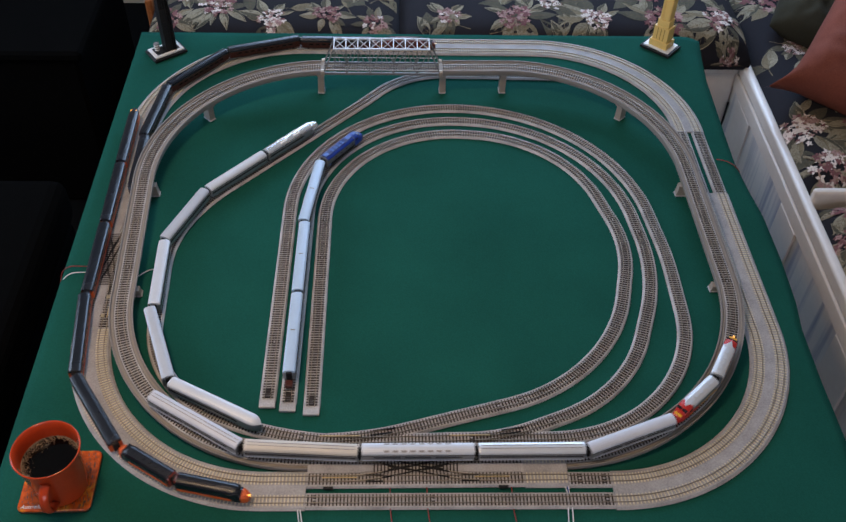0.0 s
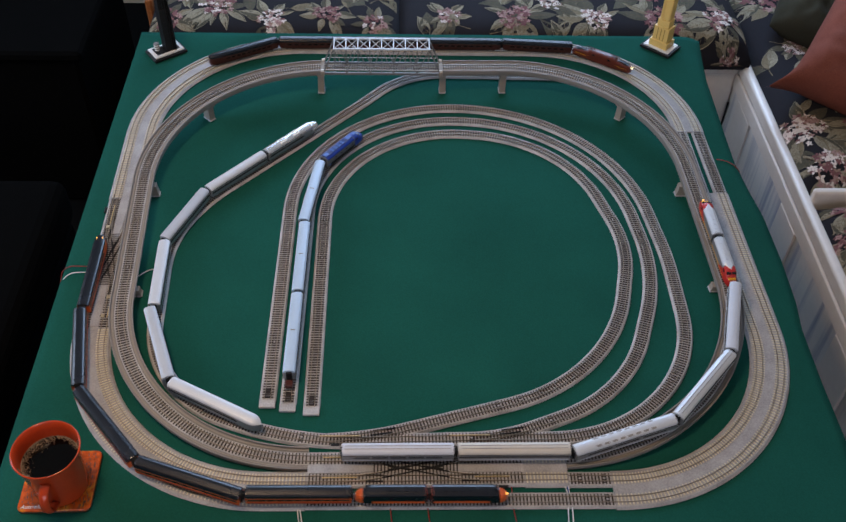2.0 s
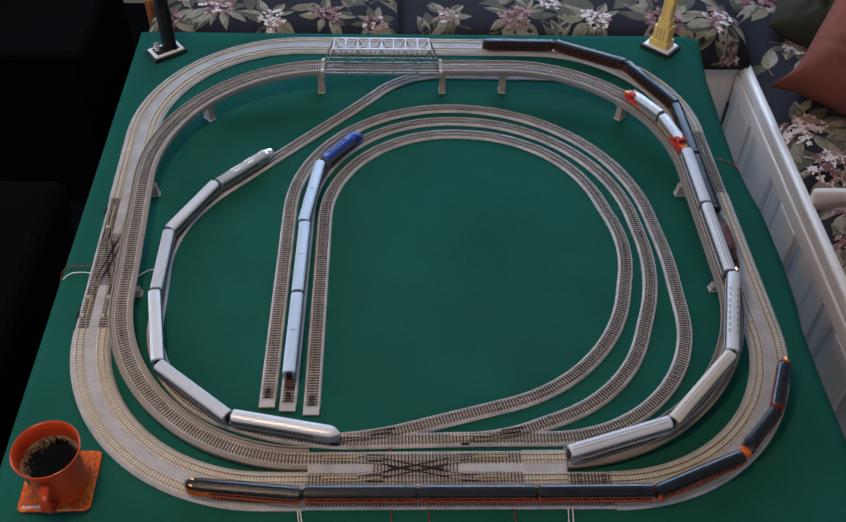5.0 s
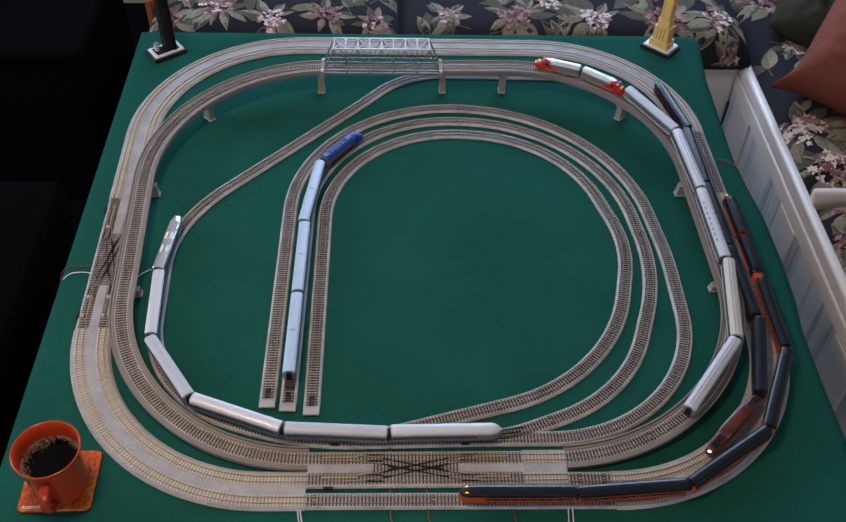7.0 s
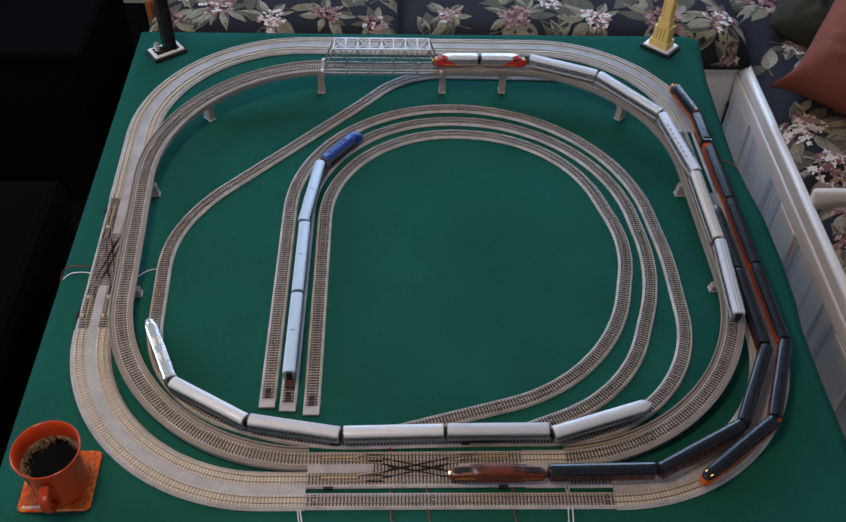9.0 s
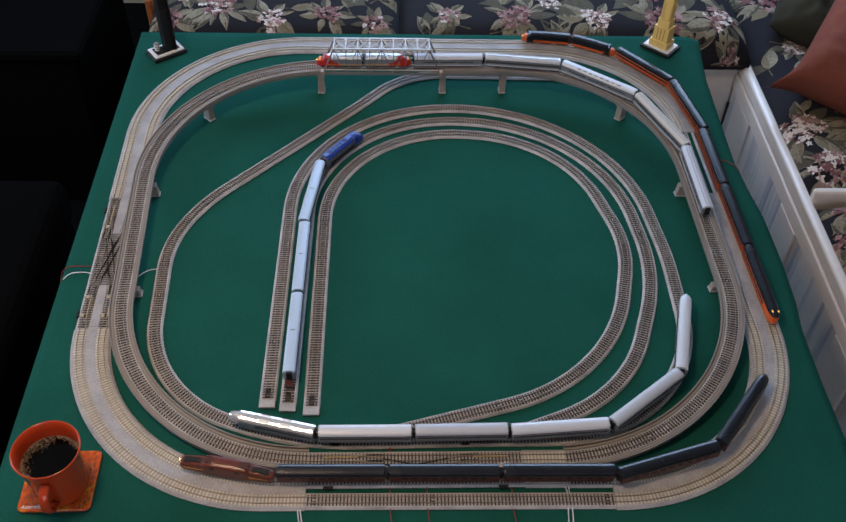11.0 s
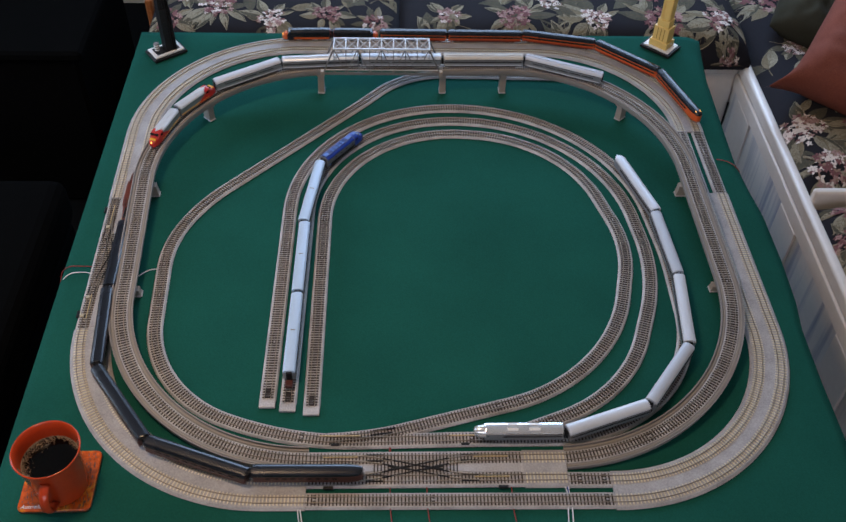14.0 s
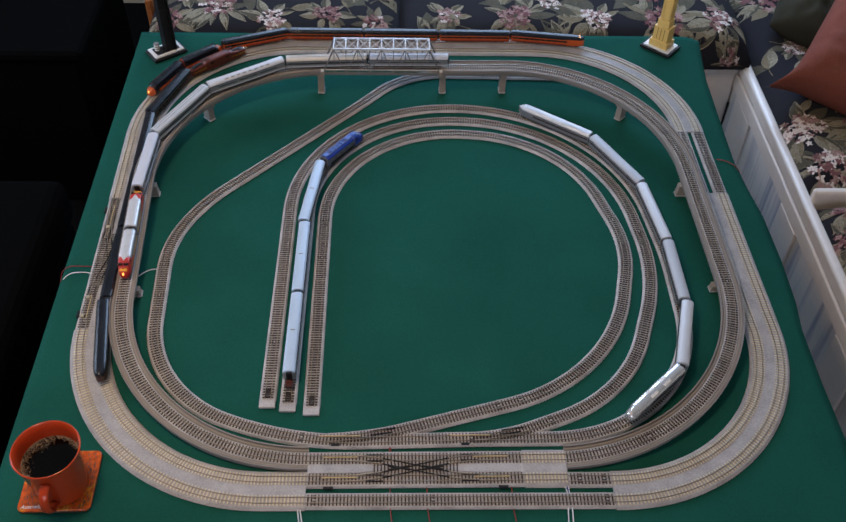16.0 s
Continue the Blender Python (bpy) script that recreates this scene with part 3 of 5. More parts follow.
for x, y in ((-0.318, 0.335), (-0.317, 0.375), (-0.285, 0.335), (-0.284, 0.375), (-0.318, 0.54)):
    knob = thing("point_lever", "white point lever knob on the crossover", "point lever", "point levers", at=pose(x, y, 0.0048))
    part("knob", box(0.0065, 0.007, 0.0025, 0, 0, 0.001, 0.0006), KNOB, knob)
    part("slot", box(0.010, 0.003, 0.001, 0, 0, -0.0003), BLACK, knob)

# ---- station line and inner loops ----
single_track("station_track", "long grey track with brown sleepers through the station and outer siding", station, 0.0, station.total)
single_track("siding_track", "grey siding with brown sleepers looping to the middle stub", loop_b, loop_b.near(0.300, 0.0995), loop_b.total, lift=-0.0003)
single_track("siding_track", "grey siding with brown sleepers forming the innermost loop", loop_a, loop_a.near(0.090, 0.0995), loop_a.total, lift=-0.0003)
for x, y in ((-0.005, 0.170), (0.026, 0.163), (0.062, 0.156)):
    e = thing("bumper_track", "pale grey end plate of a stub siding", "track end", "stub ends")
    part("end_plate", box(0.0245, 0.014, 0.0045, x, y - 0.0072, 0.0022, 0.0012, 2), BALLAST, e)
    for k in range(5):
        part("bumper_bar", box(0.011, 0.0017, 0.0016, x, y + 0.004 + 0.0036 * k, 0.0056), BROWN_TIE, e)
    for k in (-1, 1):
        part("bumper_side", box(0.0011, 0.017, 0.0018, x + 0.0035 * k, y + 0.011, 0.0058), BLACK, e)
for x, y, a in ((0.155, 0.1075, 8), (0.345, 0.1075, 8)):
    w = thing("turnout_points", "black frog and brass blades of a turnout", "track points", "turnouts")
    part("frog", box(0.032, 0.0014, 0.002, x + 0.012, y - 0.001, 0.0062, 0, rz=a), BLACK, w)
    part("guard_rail", box(0.034, 0.0014, 0.002, x + 0.016, y + 0.0065, 0.0062, 0, rz=a), BLACK, w)
    part("blade", box(0.060, 0.0012, 0.0016, x - 0.048, y - 0.0045, 0.0064), BRASS, w)
    part("switch_motor", box(0.012, 0.0035, 0.0025, x - 0.055, y - 0.0185, 0.0053, 0.0005), BLACK, w)


# ---- trains ----
def roof_section(x, w, hs, h1, n=8):
    return [(x, w * math.cos(math.pi * k / n), hs + (h1 - hs) * math.sin(math.pi * k / n) ** 0.8) for k in range(n + 1)] + [(x, -w * 0.96, hs - 0.0008), (x, w * 0.96, hs - 0.0008)]


def bogie(parent, x):
    b = part("bogie", box(0.020, 0.0125, 0.003, x, 0, 0.0036, 0.0006), UNDER, parent)
    for dx in (-0.0065, 0.0065):
        w = part("wheelset", rod((x + dx, -0.0052, 0.0028), (x + dx, 0.0052, 0.0028), 0.0028, 10), STEEL, b)


def passenger_car(name, label, group, length, roof_mat, side_mat, band_mat=None, window_n=9, tail=0, extra="", low_mat=None):
    """A passenger car: floor at rail level plus 6 mm, arched roof, windows, diaphragms and bogies. tail: 1 or -1 for a rounded end."""
    c = thing(name, label, "railway car", group)
    glass = WINDOW if roof_mat is ROOF_BLACK else GLASS_GREY
    hl, w, h0, hs, h1 = length / 2 - 0.0030, 0.0098, 0.0062, 0.0205, 0.0268
    xs = [(-hl, 0.94), (-hl + 0.001, 1.0), (hl - 0.001, 1.0), (hl, 0.94)]
    if tail:
        arc = [(hl - 0.022 + 0.022 * math.sin(a), math.cos(a) ** 0.6 if a < 1.5 else 0.15) for a in (0, 0.5, 0.85, 1.1, 1.3, 1.45, 1.57)]
        if tail > 0:
            arc = [(hl - 0.020 + 0.020 * u, max(0.14, 1 - u ** 2.8)) for u in (0, 0.25, 0.45, 0.6, 0.75, 0.87, 0.95, 1.0)]
        xs = [(-hl, 0.94), (-hl + 0.001, 1.0)] + arc if tail > 0 else [(-x, f) for x, f in reversed(arc)] + [(hl - 0.001, 1.0), (hl, 0.94)]
    if extra == "panels":
        xs = [(-hl + 0.010, 0.90), (-hl + 0.012, 1.0), (hl - 0.001, 1.0), (hl, 0.94)]
    part("body", loft([[(x, -w * f, h0), (x, w * f, h0), (x, w * f, hs), (x, -w * f, hs)] for x, f in xs]), side_mat, c)
    part("roof", loft([roof_section(x, w * f * 1.01, hs + 0.0004, h1 - (1 - f) * (0.007 if tail > 0 else 0.004)) for x, f in xs]), roof_mat, c, smooth=False)
    part("underframe", box(2 * hl - 0.05, 0.014, 0.0042, 0, 0, 0.0043, 0.0005), UNDER, c)
    for sgn in (-1, 1):
        part("gutter", box(2 * hl - 0.040 * abs(tail) - 0.003, 0.0004, 0.0009, -0.019 * tail, sgn * (w + 0.0002), hs - 0.0004), UNDER, c)
        if band_mat:
            part("letterboard", box(2 * hl - 0.036 * abs(tail) - 0.004, 0.0004, 0.0042, -0.018 * tail, sgn * (w + 0.0001), 0.0150), band_mat, c)
        if low_mat:
            part("skirt_stripe", box(2 * hl - 0.036 * abs(tail) - 0.004, 0.0004, 0.0026, -0.018 * tail, sgn * (w + 0.0001), 0.0080), low_mat, c)
        first = None
        span = 2 * hl - 0.030 - 0.02 * abs(tail)
        for k in range(window_n):
            x = -span / 2 + span * (k + 0.5) / window_n - 0.009 * tail
            m = pose(x, sgn * (w + 0.0003), 0.0150)
            if first is None:
                first = part("window", box(span / window_n * (0.62 if window_n > 5 else 0.86), 0.0006, 0.0030 if window_n > 5 else 0.0018), glass, c, at=m)
            else:
                share("window", first, c, m)
    for k in (-1, 1):
        if tail == k:
            continue
        part("diaphragm", box(0.0036, 0.009, 0.016, k * (hl + 0.0010), 0, 0.0150, 0.0006), BLACK, c)
    for k in (-1, 1):
        bogie(c, k * length * 0.35)
    if extra == "markers":
        for k in (-1, 1):
            part("marker_lamp", rod((-hl + 0.010, k * 0.0048, 0.0250), (-hl + 0.010, k * 0.0048, 0.0268), 0.0009, 10), LAMP, c, "lit amber marker lamp")
    if extra == "vents":
        v = None
        for k in range(8):
            for sgn in (-1, 1):
                m = pose(-0.045 + 0.0125 * k, sgn * 0.0062, 0.0254, sgn * -34)
                v = share("roof_hatch", v, c, m) if v else part("roof_hatch", box(0.0078, 0.0032, 0.0009, bevel=0.0003), RIB_GREY, c, at=m)
    if extra == "dome":
        sec = lambda x, f: [(x, 0.0078 * f * math.cos(math.pi * k / 8), 0.0245 + 0.0065 * f * math.sin(math.pi * k / 8)) for k in range(9)]
        part("dome", loft([sec(-0.036, 0.35), sec(-0.031, 0.95), sec(0.012, 1.0), sec(0.018, 0.35)]), roof_mat, c, smooth=True)
        for k in range(5):
            part("dome_pane", box(0.0075, 0.0125, 0.0008, -0.027 + 0.0092 * k, 0, 0.0311, 0.0003), WINDOW, c)
    if extra == "panels":
        for sgn in (-1, 1):
            for x in (-0.012, 0.020):
                part("roof_panel", box(0.016, 0.0044, 0.0006, 0, 0, 0, 0.0002), WHITE_PLASTIC, c, at=pose(x, sgn * 0.0044, 0.0266, sgn * -16))
        ring = lambda x, f: [(x, 0.0100 * f * math.cos(math.tau * k / 16), 0.0156 + 0.0110 * f * math.sin(math.tau * k / 16)) for k in range(16)]
        part("rounded_end", loft([ring(-hl + 0.016 - 0.022 * math.sin(a), max(0.06, math.cos(a) ** 0.42)) for a in (0, 0.3, 0.6, 0.85, 1.1, 1.3, 1.45, 1.53, 1.565)]), CHROME, c, smooth=True)
    if extra == "ribs":
        for y, z in ((-0.0070, 0.0245), (-0.0025, 0.0267), (0.0025, 0.0267), (0.0070, 0.0245)):
            part("roof_rib", box(2 * hl - 0.008, 0.0008, 0.0007, 0, y, z), RIB_GREY, c)
    return c


def diesel(name, label, group, length, hood, nose, stripe, roof_mat, cab, facing=1, lamp=LAMP, lit=True, chevron=False):
    """A streamlined cab diesel with a bulldog nose, cab windows, fans, trucks."""
    c = thing(name, label, "locomotive", group)
    f = facing
    hl, w, h0 = length / 2 - 0.0015, 0.0098, 0.0060
    cabx = hl - 0.030

    def sec(x, ww, top):
        hs = max(h0 + 0.004, top - 0.0055)
        pts = [(f * x, -ww, h0), (f * x, ww, h0)]
        return pts + [(f * x, ww * math.cos(math.pi * k / 8), hs + (top - hs) * math.sin(math.pi * k / 8) ** 0.8) for k in range(9)]

    part("body", loft([sec(-hl + 0.0022, w * 0.95, 0.0264), sec(-hl + 0.0032, w, 0.0268), sec(cabx, w, 0.0268)]), hood, c)
    part("cab", loft([sec(cabx + 0.0002, w * 1.003, 0.02685), sec(cabx + 0.009, w * 1.003, 0.0268), sec(cabx + 0.0125, w * 0.98, 0.0258), sec(cabx + 0.0165, w * 0.95, 0.0206),
                      sec(cabx + 0.019, w * 0.92, 0.0200)]), cab, c)
    part("nose", loft([sec(cabx + 0.0191, w * 0.925, 0.0200), sec(cabx + 0.023, w * 0.84, 0.0192), sec(cabx + 0.027, w * 0.66, 0.0172), sec(cabx + 0.0295, w * 0.40, 0.0145)]), nose, c)
    if chevron:
        for sgn in (-1, 1):
            part("red_flank", loft([[(f * x, sgn * (w + 0.0001), 0.0066), (f * x, sgn * (w + 0.0004), 0.0066), (f * x, sgn * (w + 0.0004), z), (f * x, sgn * (w + 0.0001), z)] for x, z in ((cabx - 0.018, 0.0100), (cabx + 0.001, 0.0205))]), cab, c)
        part("chevron", loft([[(f * x, -y, 0.0256), (f * x, y, 0.0256), (f * x, y * 0.7, 0.0274), (f * x, -y * 0.7, 0.0274)] for x, y in ((cabx - 0.004, 0.0088), (cabx + 0.0085, 0.0006))]), roof_mat, c)
    rf = part("roof", loft([roof_section(f * x, w * 1.012, 0.0216, 0.0271) for x in (-hl + 0.0032, cabx - 0.002)]), roof_mat, c)
    for sgn in (-1, 1):
        part("cab_window", box(0.0035, 0.0075, 0.0035, f * (cabx + 0.0142), sgn * 0.0044, 0.0232, 0.0003), WINDOW, c)
        part("side_window", box(0.006, 0.0005, 0.004, f * (cabx + 0.005), sgn * (w + 0.0002), 0.0200), WINDOW, c)
        part("side_stripe", box(length * 0.70, 0.0005, 0.0050 if hood is ROOF_BLACK else 0.0009, -f * 0.010, sgn * (w + 0.0002), 0.0092), stripe, c)
        for k in range(0 if chevron else 4):
            part("porthole", rod((f * (-0.03 + 0.016 * k), sgn * w, 0.0165), (f * (-0.03 + 0.016 * k), sgn * (w + 0.0004), 0.0165), 0.0016, 10), WINDOW, c)
    part("nose_stripe", box(0.005, 0.0125, 0.0034, f * (cabx + 0.0222), 0, 0.0178, 0.001), stripe, c)
    part("headlamp", rod((f * (cabx + 0.0255), 0, 0.0150), (f * (cabx + 0.0300), 0, 0.0146), 0.0016, 12), lamp if lit else WINDOW, c)
    for k in range(4):
        part("roof_fan", rod((f * (-0.032 + 0.0115 * k), 0, 0.0266), (f * (-0.032 + 0.0115 * k), 0, 0.0277), 0.0036, 14), roof_mat, c)
    part("end_panel", loft([sec(-hl + 0.0016, w * 0.9, 0.0262), sec(-hl + 0.0046, w * 1.012, 0.0272)]), DRED if hood is ROOF_BLACK else hood, c)
    part("diaphragm", box(0.0030, 0.0100, 0.0165, -f * (hl - 0.0002), 0, 0.0150, 0.0004), BLACK, c)
    part("fuel_tank", box(0.022, 0.013, 0.0045, 0, 0, 0.0040, 0.0008), UNDER, c)
    part("coupler", box(0.006, 0.0025, 0.002, -f * (hl + 0.001), 0, 0.0055), BLACK, c)
    for k in (-1, 1):
        bogie(c, k * length * 0.30)
    return c


def electric(name, label, group, length):
    """A double-ended electric with tapering hoods, a raised middle cab and two folded pantographs."""
    c = thing(name, label, "locomotive", group)
    hl = length / 2 - 0.002

    def sec(x, w, top):
        hs = top - 0.004
        return [(x, -w, 0.0055), (x, w, 0.0055)] + [(x, w * math.cos(math.pi * k / 8), hs + (top - hs) * math.sin(math.pi * k / 8) ** 0.7) for k in range(9)]

    pr = [(-hl, 0.0050, 0.0165), (-hl + 0.003, 0.0074, 0.0185), (-hl + 0.012, 0.0084, 0.0200), (-0.034, 0.0090, 0.0228), (-0.030, 0.0099, 0.0262), (-0.020, 0.0099, 0.0272)]
    part("body", loft([sec(*q) for q in pr] + [sec(-x, w, t) for x, w, t in reversed(pr)]), TUSCAN, c)
    for k in (-1, 1):
        part("hood_roof", box(0.017, 0.0078, 0.0016, k * 0.046, 0, 0.0222, 0.0005), BLACK, c)
        part("roof_end", box(0.012, 0.010, 0.0014, k * (hl - 0.012), 0, 0.0198, 0.0005), BLACK, c)
        pan = part("pantograph", box(0.020, 0.001, 0.0008, k * 0.030, 0.004, 0.0285), UNDER, c)
        for y in (-0.004, 0.0):
            part("pantograph_arm", box(0.020, 0.0008, 0.0008, k * 0.030, y, 0.0285), UNDER, pan)
        part("headlamp", rod((k * (hl - 0.002), 0, 0.0150), (k * (hl + 0.0006), 0, 0.0150), 0.0019, 10), LAMP_WARM if k > 0 else WINDOW, c)
        for sgn in (-1, 1):
            part("cab_window", box(0.006, 0.0006, 0.004, k * 0.018, sgn * 0.0100, 0.0205), WINDOW, c)
            part("gold_stripe", box(length * 0.36, 0.0003, 0.0006, k * 0.036, sgn * 0.0093, 0.0130), YELLOW, c)
        for dx in (0.018, 0.034, 0.050):
            part("wheelset", rod((k * dx, -0.0055, 0.004), (k * dx, 0.0055, 0.004), 0.0040, 12), STEEL, c)
        part("truck_frame", box(0.056, 0.0135, 0.004, k * 0.036, 0, 0.0042, 0.0006), UNDER, c)
    return c


def between(rows, t):
    """A smooth value between timed rows."""
    ts, vs = [r[0] for r in rows], [r[1] for r in rows]
    n = len(ts)
    sl = [(vs[min(i + 1, n - 1)] - vs[max(i - 1, 0)]) / (ts[min(i + 1, n - 1)] - ts[max(i - 1, 0)]) for i in range(n)]
    for i in range(n):
        if (i and vs[i] - vs[i - 1] < 1e-6) or (i < n - 1 and vs[i + 1] - vs[i] < 1e-6):
            sl[i] = 0.0
    i = max(0, min(n - 2, sum(1 for a in ts if a <= t) - 1))
    h = ts[i + 1] - ts[i]
    u = (t - ts[i]) / h
    return (vs[i] * (2 * u ** 3 - 3 * u ** 2 + 1) + sl[i] * h * (u ** 3 - 2 * u ** 2 + u) + vs[i + 1] * (-2 * u ** 3 + 3 * u ** 2) + sl[i + 1] * h * (u ** 3 - u ** 2))


def car_pose(line, mid, length):
    a, b = line.at(mid - 0.35 * length), line.at(mid + 0.35 * length)
    d = (b - a).normalized()
    side = Vector((-d.y, d.x, 0)).normalized()
    up = d.cross(side)
    m = Matrix((d, side, up)).transposed().to_4x4()
    m.translation = (a + b) / 2
    return m


SILVER_LABEL = "silver streamlined passenger car with arched roof on the rails"
trains = []

# silver train on the station line
cars = []
for k, ln in enumerate((0.167, 0.154, 0.150, 0.140, 0.140, 0.130)):
    if k == 0:
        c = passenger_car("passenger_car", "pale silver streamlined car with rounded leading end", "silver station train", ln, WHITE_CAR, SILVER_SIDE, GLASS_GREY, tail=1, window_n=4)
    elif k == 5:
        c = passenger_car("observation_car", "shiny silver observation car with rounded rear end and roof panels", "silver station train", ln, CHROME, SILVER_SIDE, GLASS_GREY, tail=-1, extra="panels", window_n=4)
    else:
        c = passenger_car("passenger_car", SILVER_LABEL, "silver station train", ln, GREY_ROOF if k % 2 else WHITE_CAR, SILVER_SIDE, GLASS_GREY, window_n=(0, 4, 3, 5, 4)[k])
    cars.append((c, ln))
trains.append((station, cars, [(0.0, 1.477), (3.0, 1.477), (3.5, 1.4835), (4.2, 1.5186), (6.3, 1.7263), (7.0, 1.8269), (8.0, 1.9462), (9.0, 2.0622), (11.3, 2.3427), (12.5, 2.4915), (13.5, 2.6076), (14.5, 2.7269), (15.2, 2.8114), (16.0, 2.8986)]))

# red and silver train on the viaduct
cars = [(diesel("diesel_locomotive", "red-nosed silver cab diesel with yellow stripe and lit headlamp", "viaduct train", 0.097, SILVER_SIDE, RED, YELLOW, SILVER, RED, 1, chevron=True), 0.097),
        (diesel("diesel_locomotive", "red-nosed silver cab diesel coupled backwards", "viaduct train", 0.100, SILVER_SIDE, RED, YELLOW, SILVER, RED, -1, lit=False, chevron=True), 0.100)]
for k, ln in enumerate((0.144, 0.159, 0.167, 0.167, 0.165)):
    ex = ("", "ribs", "vents", "ribs", "ribs")[k]
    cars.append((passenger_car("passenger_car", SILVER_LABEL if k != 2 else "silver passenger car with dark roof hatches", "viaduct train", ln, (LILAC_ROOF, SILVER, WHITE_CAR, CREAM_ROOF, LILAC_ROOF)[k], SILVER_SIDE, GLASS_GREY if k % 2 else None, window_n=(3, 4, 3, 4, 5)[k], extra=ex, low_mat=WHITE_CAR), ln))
trains.append((via, cars, [(0, 1.2173), (1.5, 1.4501), (2.5, 1.5871), (3.5, 1.6981), (4.2, 1.7669), (6.3, 1.9764), (7, 2.0436), (8, 2.1513), (9, 2.2542), (11.3, 2.5261), (12.5, 2.682), (13.5, 2.8228), (14.5, 2.9787), (15.2, 3.093), (16, 3.2175)]))

# orange train on the outermost line
cars = [(diesel("diesel_locomotive", "black and orange cab diesel with lit headlamp", "orange train", 0.110, ROOF_BLACK, ORANGE, ORANGE, ROOF_BLACK, ROOF_BLACK, 1), 0.110),
        (diesel("diesel_locomotive", "black and orange cab diesel coupled backwards", "orange train", 0.104, ROOF_BLACK, ORANGE, ORANGE, ROOF_BLACK, ROOF_BLACK, -1, lit=False), 0.104)]
for k, ln in enumerate((0.150, 0.165, 0.164, 0.159, 0.166)):
    last = k == 4
    cars.append((passenger_car("observation_car" if last else "passenger_car", "orange and red observation car with rounded rear end" if last else "orange and red passenger car with glossy black roof", "orange train", ln, ROOF_BLACK, ORANGE, BLACK_BAND, tail=-1 if last else 0, extra="markers" if last else "", low_mat=DRED), ln))
trains.append((outer, cars, [(0.0, 0.4743), (1.5, 0.7336), (2.5, 0.9254), (3.5, 1.108), (4.2, 1.2429), (6.3, 1.6451), (7.0, 1.7748), (8.0, 1.9527), (9.0, 2.1201), (11.3, 2.5421), (12.5, 2.7571), (13.5, 2.9291), (14.5, 3.1024), (15.2, 3.2221), (16.0, 3.3643)]))

# tuscan red train on the second line
cars = [(electric("electric_locomotive", "tuscan red double-ended electric locomotive with folded pantographs", "dark red train", 0.140), 0.140)]
for k, ln in enumerate((0.156, 0.160, 0.163, 0.163, 0.160)):
    last = k == 4
    cars.append((passenger_car("observation_car" if last else "passenger_car", "dark red observation car with rounded rear end" if last else "dark red passenger car with glossy black roof", "dark red train", ln, ROOF_BLACK, TUSCAN_SIDE, tail=-1 if last else 0), ln))
trains.append((inner, cars, [(0.0, 1.2388), (1.5, 1.5654), (2.5, 1.7855), (3.5, 1.9742), (4.2, 2.1133), (6.3, 2.5465), (7.0, 2.6845), (8.0, 2.8769), (9.0, 3.0656), (11.3, 3.5064), (12.5, 3.7653), (13.5, 4.0048), (14.5, 4.2417), (15.2, 4.4041), (16.0, 4.584)]))

# parked train on the middle stub
park = Line(loop_b.p[::-1].copy())
s = park.near(0.026, 0.199)
for k in range(3):
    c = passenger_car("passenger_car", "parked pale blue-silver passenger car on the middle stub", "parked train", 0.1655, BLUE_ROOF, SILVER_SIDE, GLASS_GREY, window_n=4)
    c.matrix_basis = car_pose(park, s + 0.083, 0.1655)
    part("roof_vent", box(0.0016, 0.007, 0.0009, 0.0, 0, 0.0268), RIB_GREY, c)
    s += 0.1658
coupler = thing("coupled_truck", "rusty brown wheel truck behind the parked car", "wheel truck")
part("frame", box(0.012, 0.012, 0.006, 0, 0, 0.006, 0.001), TUSCAN_SIDE, coupler)
part("wheelset", rod((0, -0.0052, 0.0028), (0, 0.0052, 0.0028), 0.0028, 10), STEEL, coupler)
coupler.matrix_basis = car_pose(park, park.near(0.026, 0.1925), 0.012)
c = diesel("diesel_locomotive", "parked bright blue diesel locomotive with grey sides and detailed roof", "parked train", 0.116, SIDE_GREY, BLUE, BLUE_GREY, BLUE, BLUE, 1, lit=False)
part("roof_deck", box(0.080, 0.0120, 0.0010, -0.014, 0, 0.0272, 0.0004), BLUE_DARK, c)
for k in range(4):
    for sgn in (-1, 1):
        part("roof_grille", box(0.0062, 0.0036, 0.0012, -0.030 + 0.0095 * k, sgn * 0.0026, 0.0280, 0.0003), BLUE_GREY, c)
for x, ln in ((0.0185, 0.014), (0.034, 0.009), (-0.047, 0.010)):
    part("roof_hatch", box(ln, 0.0085, 0.0011, x, 0, 0.0280, 0.0004), BLUE_GREY, c)
for sgn in (-1, 1):
    part("skirt", box(0.070, 0.0006, 0.0050, -0.010, sgn * 0.0101, 0.0090), BLACK, c)
c.matrix_basis = car_pose(park, s + 0.060, 0.116)


